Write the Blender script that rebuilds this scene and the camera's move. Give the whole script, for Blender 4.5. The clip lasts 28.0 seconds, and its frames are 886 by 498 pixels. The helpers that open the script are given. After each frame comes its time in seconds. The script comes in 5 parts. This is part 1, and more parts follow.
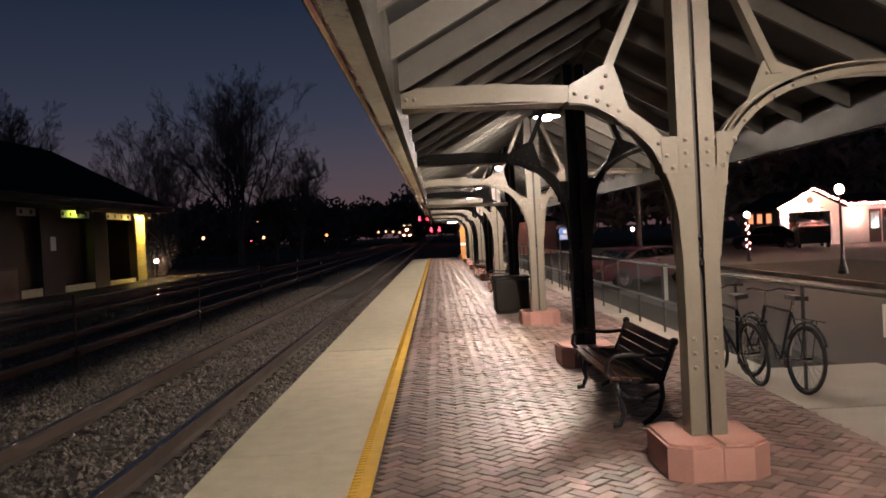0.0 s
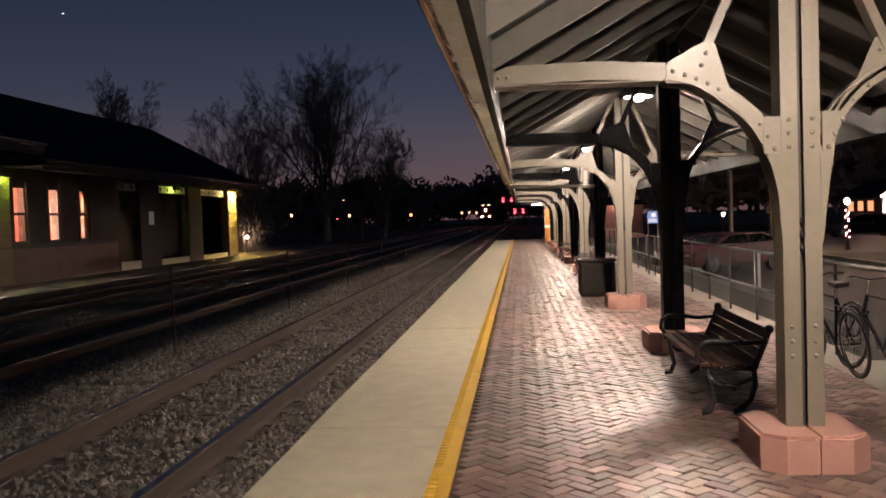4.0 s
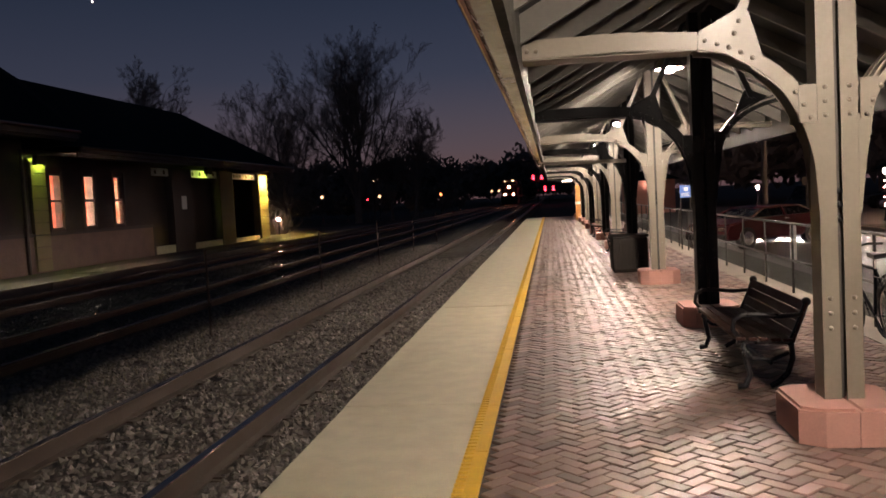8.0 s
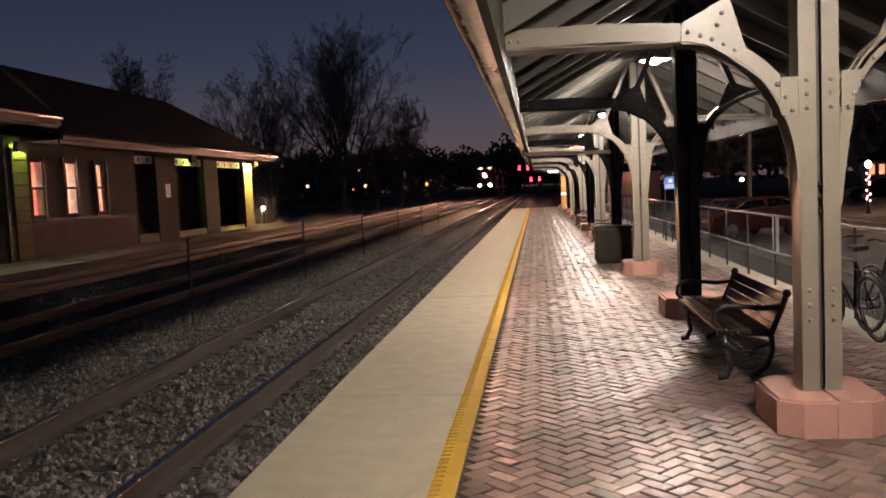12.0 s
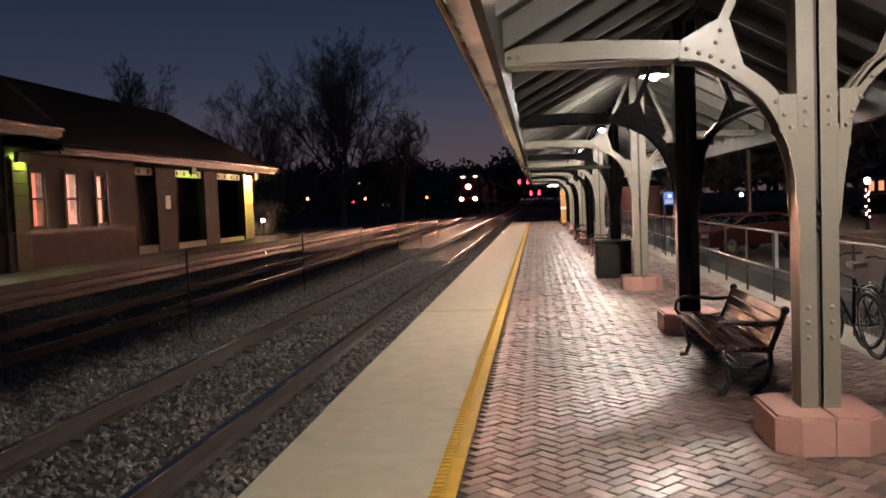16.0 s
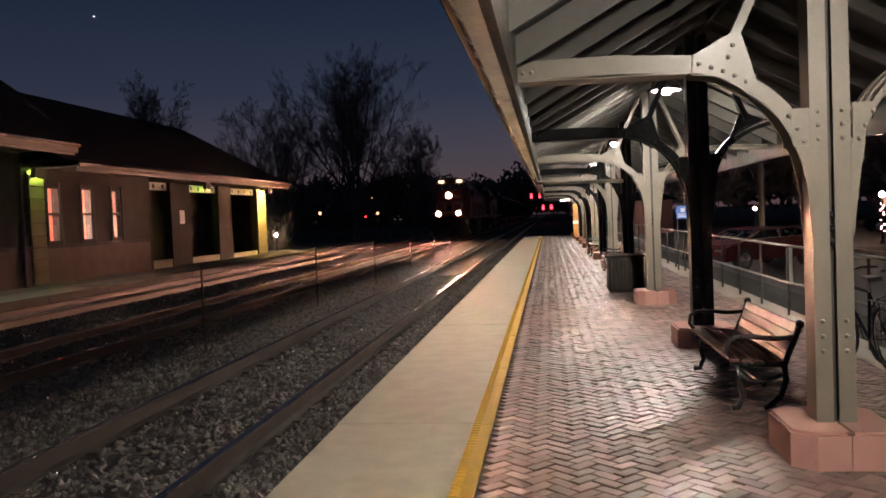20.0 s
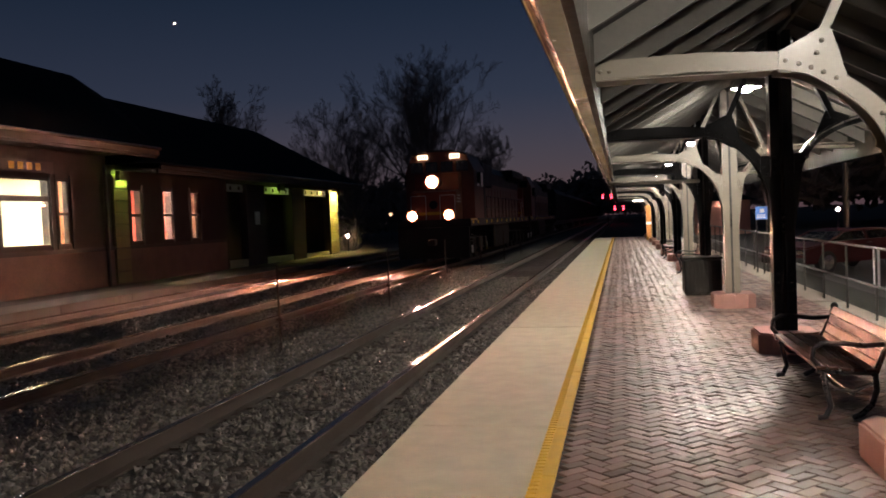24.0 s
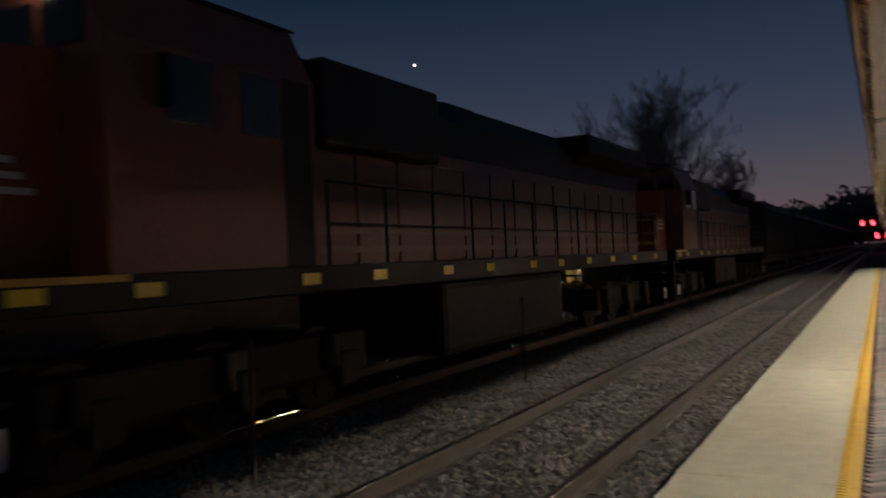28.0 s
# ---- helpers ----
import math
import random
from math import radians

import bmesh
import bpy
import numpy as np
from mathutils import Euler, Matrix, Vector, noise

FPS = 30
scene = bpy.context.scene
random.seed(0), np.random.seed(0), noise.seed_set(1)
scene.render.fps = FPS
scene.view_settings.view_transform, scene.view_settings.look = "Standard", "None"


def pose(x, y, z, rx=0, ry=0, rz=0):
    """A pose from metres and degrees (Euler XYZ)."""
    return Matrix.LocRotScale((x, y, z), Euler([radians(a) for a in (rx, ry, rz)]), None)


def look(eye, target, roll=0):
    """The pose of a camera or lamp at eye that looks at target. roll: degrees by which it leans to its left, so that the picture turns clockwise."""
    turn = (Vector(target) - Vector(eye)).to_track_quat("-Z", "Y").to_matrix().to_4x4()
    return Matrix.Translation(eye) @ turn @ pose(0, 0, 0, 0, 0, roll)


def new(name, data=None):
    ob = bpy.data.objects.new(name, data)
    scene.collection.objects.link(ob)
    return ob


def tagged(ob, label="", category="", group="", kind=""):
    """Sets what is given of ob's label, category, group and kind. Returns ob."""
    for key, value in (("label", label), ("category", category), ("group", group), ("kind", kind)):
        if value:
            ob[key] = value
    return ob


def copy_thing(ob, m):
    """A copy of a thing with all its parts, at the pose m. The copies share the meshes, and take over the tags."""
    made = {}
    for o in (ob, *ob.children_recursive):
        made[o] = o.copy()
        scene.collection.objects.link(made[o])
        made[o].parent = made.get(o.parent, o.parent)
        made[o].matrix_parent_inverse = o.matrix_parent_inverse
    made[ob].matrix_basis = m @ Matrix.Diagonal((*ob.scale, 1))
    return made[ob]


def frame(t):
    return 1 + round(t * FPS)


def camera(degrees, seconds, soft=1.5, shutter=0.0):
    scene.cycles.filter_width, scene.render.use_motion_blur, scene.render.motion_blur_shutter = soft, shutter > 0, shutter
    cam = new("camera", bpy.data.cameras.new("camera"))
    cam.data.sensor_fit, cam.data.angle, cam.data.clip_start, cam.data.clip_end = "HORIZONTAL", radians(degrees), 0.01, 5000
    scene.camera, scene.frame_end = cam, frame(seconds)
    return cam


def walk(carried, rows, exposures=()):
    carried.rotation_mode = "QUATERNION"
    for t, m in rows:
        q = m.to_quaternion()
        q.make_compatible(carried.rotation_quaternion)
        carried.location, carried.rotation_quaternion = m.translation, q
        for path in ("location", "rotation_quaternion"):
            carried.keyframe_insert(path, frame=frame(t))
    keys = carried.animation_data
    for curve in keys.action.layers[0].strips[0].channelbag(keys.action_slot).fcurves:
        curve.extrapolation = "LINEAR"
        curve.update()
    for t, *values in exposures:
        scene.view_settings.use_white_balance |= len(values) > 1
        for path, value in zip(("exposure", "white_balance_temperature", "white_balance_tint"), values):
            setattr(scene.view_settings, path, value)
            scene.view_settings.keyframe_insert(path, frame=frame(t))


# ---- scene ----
cam = camera(56.6, 28.0, soft=1.7, shutter=0.6)

PATH = [
    (0, (0.181, -0.413, 1.736), (0.194, 1.587, 1.7), -3.0),
    (0.5, (0.183, -0.434, 1.727), (0.168, 1.565, 1.684), -2.9),
    (1, (0.185, -0.432, 1.729), (0.149, 1.567, 1.681), -2.7),
    (1.5, (0.182, -0.423, 1.725), (0.131, 1.575, 1.669), -2.8),
    (2, (0.187, -0.412, 1.714), (0.112, 1.586, 1.646), -2.6),
    (2.5, (0.176, -0.409, 1.718), (0.075, 1.587, 1.644), -2.6),
    (3, (0.159, -0.41, 1.718), (0.03, 1.584, 1.645), -2.4),
    (3.5, (0.143, -0.418, 1.719), (-0.02, 1.574, 1.648), -2.1),
    (5.5, (0.127, -0.42, 1.715), (-0.098, 1.565, 1.632), -2.2),
    (6, (0.124, -0.422, 1.723), (-0.109, 1.563, 1.643), -2.3),
    (6.5, (0.115, -0.411, 1.715), (-0.132, 1.572, 1.629), -2.2),
    (7, (0.122, -0.409, 1.713), (-0.146, 1.571, 1.615), -2.4),
    (7.5, (0.13, -0.406, 1.708), (-0.139, 1.573, 1.596), -2.6),
    (8, (0.131, -0.412, 1.706), (-0.134, 1.566, 1.586), -3.1),
    (8.5, (0.14, -0.401, 1.711), (-0.125, 1.577, 1.585), -3.5),
    (9, (0.145, -0.401, 1.703), (-0.12, 1.577, 1.569), -3.2),
    (9.5, (0.155, -0.39, 1.704), (-0.112, 1.587, 1.565), -3.0),
    (10, (0.158, -0.393, 1.707), (-0.112, 1.584, 1.567), -3.3),
    (10.5, (0.152, -0.382, 1.703), (-0.112, 1.595, 1.566), -3.0),
    (11, (0.153, -0.389, 1.712), (-0.097, 1.591, 1.58), -3.1),
    (11.5, (0.155, -0.394, 1.702), (-0.078, 1.588, 1.564), -2.9),
    (12, (0.156, -0.391, 1.705), (-0.076, 1.59, 1.559), -2.7),
    (12.5, (0.147, -0.388, 1.702), (-0.092, 1.593, 1.557), -2.3),
    (14.5, (0.161, -0.401, 1.703), (-0.065, 1.582, 1.572), -2.6),
    (15, (0.163, -0.384, 1.705), (-0.063, 1.599, 1.572), -2.5),
    (15.5, (0.162, -0.385, 1.71), (-0.067, 1.597, 1.584), -2.1),
    (16, (0.165, -0.388, 1.713), (-0.065, 1.595, 1.599), -2.3),
    (16.5, (0.154, -0.399, 1.716), (-0.07, 1.585, 1.61), -2.3),
    (17, (0.158, -0.385, 1.728), (-0.066, 1.6, 1.631), -2.1),
    (17.5, (0.161, -0.402, 1.715), (-0.066, 1.583, 1.623), -2.0),
    (18, (0.165, -0.391, 1.718), (-0.071, 1.592, 1.615), -2.2),
    (18.5, (0.166, -0.404, 1.717), (-0.082, 1.578, 1.61), -2.3),
    (19, (0.17, -0.415, 1.719), (-0.087, 1.566, 1.62), -2.3),
    (19.5, (0.163, -0.422, 1.714), (-0.096, 1.56, 1.629), -2.1),
    (20, (0.157, -0.424, 1.713), (-0.101, 1.558, 1.635), -2.4),
    (20.5, (0.151, -0.404, 1.717), (-0.107, 1.578, 1.629), -2.6),
    (21, (0.151, -0.405, 1.72), (-0.131, 1.572, 1.623), -3.2),
    (21.5, (0.149, -0.413, 1.714), (-0.154, 1.562, 1.617), -3.3),
    (23.5, (0.123, -0.415, 1.727), (-0.254, 1.548, 1.664), -2.4),
    (24, (0.115, -0.4, 1.722), (-0.309, 1.553, 1.653), -2.4),
    (24.5, (0.113, -0.398, 1.727), (-0.364, 1.543, 1.662), -3.0),
    (25, (0.106, -0.403, 1.729), (-0.425, 1.524, 1.68), -3.1),
    (25.5, (0.083, -0.373, 1.735), (-0.534, 1.529, 1.687), -2.4),
    (26, (0.073, -0.374, 1.744), (-0.582, 1.515, 1.711), -2.7),
    (26.5, (0.059, -0.345, 1.742), (-0.637, 1.529, 1.700), -3.1),
    (27, (0.017, -0.338, 1.745), (-0.738, 1.514, 1.710), -3.3),
    (27.5, (-0.013, -0.336, 1.752), (-0.820, 1.494, 1.746), -3.1),
    (28, (-0.145, -0.340, 1.766), (-1.087, 1.424, 1.793), -2.5),
]

walk(cam, [(t, look(eye, target, roll)) for t, eye, target, roll in PATH],
     exposures=[(0, 2.3, 6650, 20), (3, 2.5, 6800, 21), (8, 2.35, 6800, 20), (12, 2.35, 6400, 17), (17, 2.2, 6100, 14),
                (21, 2.02, 6100, 13), (25, 2.05, 6150, 12), (27, 2.4, 6650, 15), (28, 2.4, 6300, 7)])

# ---- world: dusk sky, the afterglow lies ahead along the line ----
world = bpy.data.worlds.new("dusk")
scene.world = world
world.use_nodes = True
wn, wl = world.node_tree.nodes, world.node_tree.links
sky = wn.new("ShaderNodeTexSky")
sky.sky_type = "NISHITA"
sky.sun_disc = False
sky.sun_elevation = radians(-4.0)
sky.sun_rotation = radians(4)
sky.air_density, sky.dust_density, sky.ozone_density = 1.0, 1.0, 2.0
bg = wn["Background"]
bg.inputs["Strength"].default_value = 0.035
wl.new(sky.outputs[0], bg.inputs["Color"])
# town haze low in the sky: rose-grey at the horizon, clear blue-grey above
at = wn.new("ShaderNodeTexCoord")
up = wn.new("ShaderNodeSeparateXYZ")
haze = wn.new("ShaderNodeValToRGB")
wl.new(at.outputs["Generated"], up.inputs[0])
wl.new(up.outputs["Z"], haze.inputs["Fac"])
ramp = haze.color_ramp
ramp.elements[0].position, ramp.elements[0].color = 0.0, (0.0200, 0.0120, 0.0132, 1)
ramp.elements[1].position, ramp.elements[1].color = 0.6, (0.0004, 0.0014, 0.0027, 1)
for place, color in ((0.06, (0.0130, 0.0097, 0.0130)), (0.15, (0.0050, 0.0059, 0.0096)), (0.3, (0.0010, 0.0025, 0.0046))):
    ramp.elements.new(place).color = (*color, 1)
low = wn.new("ShaderNodeBackground")
both = wn.new("ShaderNodeAddShader")
wl.new(haze.outputs[0], low.inputs["Color"])
wl.new(bg.outputs[0], both.inputs[0])
wl.new(low.outputs[0], both.inputs[1])
wl.new(both.outputs[0], wn["World Output"].inputs["Surface"])

LAMP_GLOW = 660.0     # canopy lamps
HEAD_GLOW = 94000.0   # locomotive headlight
DITCH_GLOW = 8000.0

# ---- materials ----
def mat(name, base, rough=0.7, metal=0.0, var=0.25, scale=6.0, fine=60.0, bump=0.15, dist=0.01, tint=None, piece=False, island=False, spec=0.5):
    """A worn surface: two scales of noise in colour and roughness, and fine relief."""
    m = bpy.data.materials.new(name)
    m.use_nodes = True
    n, l = m.node_tree.nodes, m.node_tree.links
    b = n["Principled BSDF"]
    b.inputs["Metallic"].default_value = metal
    b.inputs["Specular IOR Level"].default_value = spec
    co = n.new("ShaderNodeTexCoord")
    big, small = n.new("ShaderNodeTexNoise"), n.new("ShaderNodeTexNoise")
    big.inputs["Scale"].default_value, small.inputs["Scale"].default_value = scale, fine
    big.inputs["Detail"].default_value = 5
    small.inputs["Detail"].default_value = 4
    geo = n.new("ShaderNodeNewGeometry")
    for k in (big, small):
        l.new(geo.outputs["Position"] if not piece == "object" else co.outputs["Object"], k.inputs["Vector"])
    ramp = n.new("ShaderNodeValToRGB")
    c0 = [c * (1 - var) for c in base]
    c1 = list(tint) if tint else [min(1, c * (1 + var)) for c in base]
    ramp.color_ramp.elements[0].position, ramp.color_ramp.elements[1].position = 0.3, 0.72
    ramp.color_ramp.elements[0].color, ramp.color_ramp.elements[1].color = (*c0, 1), (*c1, 1)
    mix = n.new("ShaderNodeMath")
    mix.operation = "MULTIPLY_ADD"
    l.new(small.outputs["Fac"], mix.inputs[0])
    mix.inputs[1].default_value = 0.45
    add = n.new("ShaderNodeMath")
    add.operation = "MULTIPLY"
    add.inputs[1].default_value = 0.55
    l.new(big.outputs["Fac"], add.inputs[0])
    l.new(add.outputs[0], mix.inputs[2])
    l.new(mix.outputs[0], ramp.inputs["Fac"])
    col = ramp.outputs["Color"]
    if piece or island:
        src = n.new("ShaderNodeObjectInfo").outputs["Random"] if piece else geo.outputs["Random Per Island"]
        hsv = n.new("ShaderNodeHueSaturation")
        mr = n.new("ShaderNodeMapRange")
        mr.inputs["To Min"].default_value, mr.inputs["To Max"].default_value = 0.52, 1.6
        l.new(src, mr.inputs["Value"])
        l.new(mr.outputs[0], hsv.inputs["Value"])
        wob = n.new("ShaderNodeTexWhiteNoise")
        wob.noise_dimensions = "1D"
        l.new(src, wob.inputs["W"])
        mh = n.new("ShaderNodeMapRange")
        mh.inputs["To Min"].default_value, mh.inputs["To Max"].default_value = 0.482, 0.525
        l.new(wob.outputs["Value"], mh.inputs["Value"])
        l.new(mh.outputs[0], hsv.inputs["Hue"])
        l.new(col, hsv.inputs["Color"])
        col = hsv.outputs["Color"]
    l.new(col, b.inputs["Base Color"])
    rr = n.new("ShaderNodeMapRange")
    rr.inputs["From Min"].default_value, rr.inputs["From Max"].default_value = 0.3, 0.7
    rr.inputs["To Min"].default_value, rr.inputs["To Max"].default_value = max(0.03, rough - 0.12), min(1, rough + 0.12)
    l.new(mix.outputs[0], rr.inputs["Value"])
    l.new(rr.outputs[0], b.inputs["Roughness"])
    if bump:
        bp = n.new("ShaderNodeBump")
        bp.inputs["Strength"].default_value, bp.inputs["Distance"].default_value = bump, dist
        l.new(small.outputs["Fac"], bp.inputs["Height"])
        l.new(bp.outputs[0], b.inputs["Normal"])
    return m


def glow(name, color, strength):
    m = bpy.data.materials.new(name)
    m.use_nodes = True
    b = m.node_tree.nodes["Principled BSDF"]
    b.inputs["Base Color"].default_value = (*[0.8 * c for c in color], 1)
    b.inputs["Emission Color"].default_value = (*color, 1)
    b.inputs["Emission Strength"].default_value = strength
    return m


def glass(name, tint=(0.9, 0.95, 0.95), rough=0.02):
    m = bpy.data.materials.new(name)
    m.use_nodes = True
    b = m.node_tree.nodes["Principled BSDF"]
    b.inputs["Base Color"].default_value = (*tint, 1)
    b.inputs["Roughness"].default_value = rough
    b.inputs["Transmission Weight"].default_value = 1.0
    b.inputs["IOR"].default_value = 1.45
    return m


M_BRICK = mat("paver_clay", (0.165, 0.108, 0.092), 0.47, var=0.3, scale=9, fine=90, bump=0.35, dist=0.004, island=True)
M_BRICK1 = mat("paver_clay_piece", (0.165, 0.108, 0.092), 0.44, var=0.3, scale=9, fine=90, bump=0.35, dist=0.004, piece=True)
M_SAND = mat("joint_sand", (0.07, 0.06, 0.055), 0.9, scale=8, fine=120)
M_CONC = mat("platform_concrete", (0.49, 0.445, 0.315), 0.8, var=0.18, scale=4.5, fine=150, bump=0.3, dist=0.004)
M_CURB = mat("kerb_concrete", (0.34, 0.30, 0.25), 0.85, var=0.15, scale=2, fine=50)
M_YELLOW = mat("safety_yellow", (0.62, 0.37, 0.04), 0.82, var=0.14, scale=5, fine=80, bump=0.2, dist=0.004)
M_STEEL = mat("cream_painted_steel", (0.188, 0.168, 0.130), 0.42, var=0.1, scale=3, fine=40, bump=0.12, dist=0.004)
M_BLACKSTEEL = mat("near_black_steel", (0.010, 0.011, 0.012), 0.5, var=0.2, scale=3, fine=40, bump=0.04, dist=0.002, spec=0.2)
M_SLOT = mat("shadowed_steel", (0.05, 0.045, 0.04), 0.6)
M_PLINTH = mat("pink_plinth_concrete", (0.44, 0.235, 0.19), 0.75, var=0.12, scale=4, fine=60, bump=0.2, dist=0.004)
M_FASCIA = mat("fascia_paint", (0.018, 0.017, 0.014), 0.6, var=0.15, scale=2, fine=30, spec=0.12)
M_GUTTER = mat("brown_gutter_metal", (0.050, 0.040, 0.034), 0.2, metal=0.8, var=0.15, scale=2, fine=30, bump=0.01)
M_BEAD = mat("glint_bead_metal", (0.42, 0.34, 0.28), 0.13, metal=0.9, var=0.15, scale=3, fine=30, bump=0.05)
M_LIP = mat("glint_slope_metal", (0.26, 0.20, 0.165), 0.24, metal=0.9, var=0.2, scale=3, fine=30, bump=0.02)
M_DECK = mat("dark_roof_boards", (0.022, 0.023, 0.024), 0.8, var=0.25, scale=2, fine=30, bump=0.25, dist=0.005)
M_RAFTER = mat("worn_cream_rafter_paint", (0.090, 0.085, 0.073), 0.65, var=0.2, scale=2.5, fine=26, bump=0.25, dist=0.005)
M_SHINGLE = mat("dark_shingle", (0.009, 0.016, 0.019), 0.95, var=0.3, scale=4, fine=30, bump=0.5, dist=0.02, spec=0.05)
M_BALLAST = mat("ballast_ground", (0.085, 0.075, 0.065), 0.95, var=0.45, scale=3, fine=35, bump=1.0, dist=0.05)
M_STONE = mat("ballast_stone", (0.15, 0.13, 0.115), 0.8, var=0.3, scale=8, fine=60, bump=0.3, dist=0.006, island=True)
# Farther tracks: ballast with the canopy's cut-off shade put into its colour.
M_BALLAST_SHADED = mat("shaded_ballast_ground", (0.040, 0.041, 0.040), 0.95, var=0.5, scale=3, fine=35, bump=1.0, dist=0.05)
M_STONE_SHADED = mat("shaded_ballast_stone", (0.055, 0.055, 0.053), 0.85, var=0.4, scale=8, fine=60, bump=0.3, dist=0.006, island=True)
M_TIE = mat("creosoted_tie", (0.06, 0.045, 0.035), 0.85, var=0.35, scale=4, fine=50, bump=0.5, dist=0.01)
M_RAIL = mat("rusty_rail", (0.075, 0.055, 0.043), 0.55, metal=0.3, var=0.25, scale=3, fine=40)
M_RAILTOP = mat("polished_rail_head", (0.36, 0.31, 0.27), 0.17, metal=0.95, var=0.1, scale=2, fine=40, bump=0.03)
M_GROUND = mat("dark_soil_grass", (0.022, 0.022, 0.016), 0.95, var=0.5, scale=0.5, fine=12, bump=0.8, dist=0.05)
M_ASPHALT = mat("parking_asphalt", (0.040, 0.038, 0.037), 0.75, var=0.5, scale=0.6, fine=40, bump=0.4, dist=0.01)
M_BLACK = mat("black_cast_iron", (0.018, 0.018, 0.02), 0.32, var=0.3, scale=5, fine=40, bump=0.1)
M_BIN = mat("dark_brown_bin_steel", (0.022, 0.017, 0.013), 0.6, var=0.3, spec=0.3)
M_BENCHW = mat("brown_bench_slat", (0.046, 0.017, 0.010), 0.5, var=0.3, scale=4, fine=50, bump=0.15, dist=0.004, spec=0.3)
M_GALV = mat("galvanised_pipe", (0.055, 0.053, 0.050), 0.42, metal=0.4, var=0.12, scale=4, fine=40)
M_BARK = mat("bare_bark", (0.19, 0.17, 0.155), 0.95, var=0.3, scale=3, fine=30)
M_WALL = mat("station_brick", (0.066, 0.050, 0.044), 0.85, var=0.3, scale=2, fine=14, bump=0.5, dist=0.02)
M_BASE = mat("paler_brick_base", (0.18, 0.118, 0.098), 0.85, var=0.25, scale=2, fine=14, bump=0.4, dist=0.02)
M_STONEB = mat("sandstone_block", (0.17, 0.135, 0.075), 0.8, var=0.18, scale=3, fine=30, island=True)
M_ROOMR = mat("faded_red_room_paint", (0.62, 0.24, 0.18), 0.8, var=0.1)
M_TRIM = mat("dark_brown_trim", (0.07, 0.05, 0.04), 0.5, var=0.2)
M_FARCONC = mat("weathered_concrete", (0.13, 0.115, 0.10), 0.9, var=0.25, scale=1.5, fine=40)
M_WORNCONC = mat("pale_worn_concrete", (0.36, 0.31, 0.26), 0.85, var=0.25, scale=1.5, fine=40)
M_EAVEMETAL = mat("brown_eave_gutter", (0.12, 0.085, 0.065), 0.35, metal=0.4, var=0.2, scale=2, fine=30, bump=0.05)
M_EAVE = mat("eave_paint", (0.050, 0.039, 0.032), 0.55, var=0.15)
M_ROOM = mat("cream_room_paint", (0.75, 0.68, 0.52), 0.8, var=0.06)
M_LOCO_O = mat("dull_red_locomotive_paint", (0.22, 0.045, 0.022), 0.38, var=0.2, scale=1, fine=12, bump=0.05)
M_LOCO_K = mat("black_locomotive_paint", (0.010, 0.010, 0.011), 0.55, var=0.3, scale=1, fine=20, bump=0.05, spec=0.25)
M_HALO = mat("orange_halo_flare", (0.30, 0.10, 0.05), 0.6, var=0.2)
M_LOCO_R = mat("dull_rust_locomotive_paint", (0.15, 0.045, 0.030), 0.5, var=0.3, scale=1, fine=14, bump=0.06)
M_LOCO_B = mat("faded_buff_stripe", (0.16, 0.075, 0.045), 0.5, var=0.2)
M_LOCO_Y = mat("yellow_stripe_paint", (0.55, 0.33, 0.03), 0.45, var=0.1)
M_REFL = mat("pale_yellow_reflector", (0.92, 0.72, 0.05), 0.25, var=0.05)
M_WHITE = mat("white_paint", (0.75, 0.73, 0.70), 0.6, var=0.08)
M_TRUCK = mat("grimy_bogie", (0.012, 0.011, 0.010), 0.7, var=0.4)
M_TYRE = mat("tyre_rubber", (0.015, 0.015, 0.015), 0.75, var=0.2)
M_RED = mat("dark_red_car_paint", (0.050, 0.004, 0.006), 0.35, var=0.08, scale=1, bump=0.0, spec=0.25)
M_NAVY = mat("black_car_paint", (0.006, 0.007, 0.009), 0.42, var=0.1, scale=1, bump=0.0, spec=0.12)
M_GLASSD = mat("dark_window_glass", (0.012, 0.014, 0.016), 0.06, var=0.1, bump=0.0)
M_CHROME = mat("chrome", (0.6, 0.6, 0.6), 0.15, metal=1.0, var=0.05, bump=0.0)
M_PANE = glass("window_pane")
M_CARGLASS = mat("tinted_car_glass", (0.008, 0.009, 0.010), 0.25, var=0.1, bump=0.0, spec=0.15)
M_SIGNR = mat("red_sign_lettering", (0.35, 0.05, 0.05), 0.5)
M_ORANGE = mat("warm_lit_orange", (0.42, 0.20, 0.06), 0.6, var=0.15)
M_SIGNB = mat("blue_sign_face", (0.10, 0.22, 0.62), 0.35, var=0.1)
G_LAMP = glow("canopy_lamp_glow", (1.0, 0.88, 0.73), LAMP_GLOW)
G_LAMP_DIM = glow("dimmed_canopy_lamp_glow", (1.0, 0.88, 0.73), LAMP_GLOW * 0.75)
M_SHADE = mat("lamp_shade_metal", (0.10, 0.095, 0.085), 0.5, var=0.1)
G_HEAD = glow("headlight_glow", (1.0, 0.50, 0.30), HEAD_GLOW)
G_DITCH = glow("ditch_light_glow", (1.0, 0.42, 0.25), DITCH_GLOW)
G_LENS = glow("lens_ring_glow", (1.0, 0.36, 0.20), 26.0)
M_REFLECT = mat("lamp_reflector", (0.12, 0.11, 0.10), 0.4, var=0.05)
G_BOARD = glow("number_board_glow", (1.0, 0.80, 0.45), 1.2)
G_STREET = glow("street_lamp_glow", (1.0, 0.66, 0.42), 90.0)
G_PORCH = glow("porch_lamp_glow", (1.0, 0.66, 0.50), 40.0)
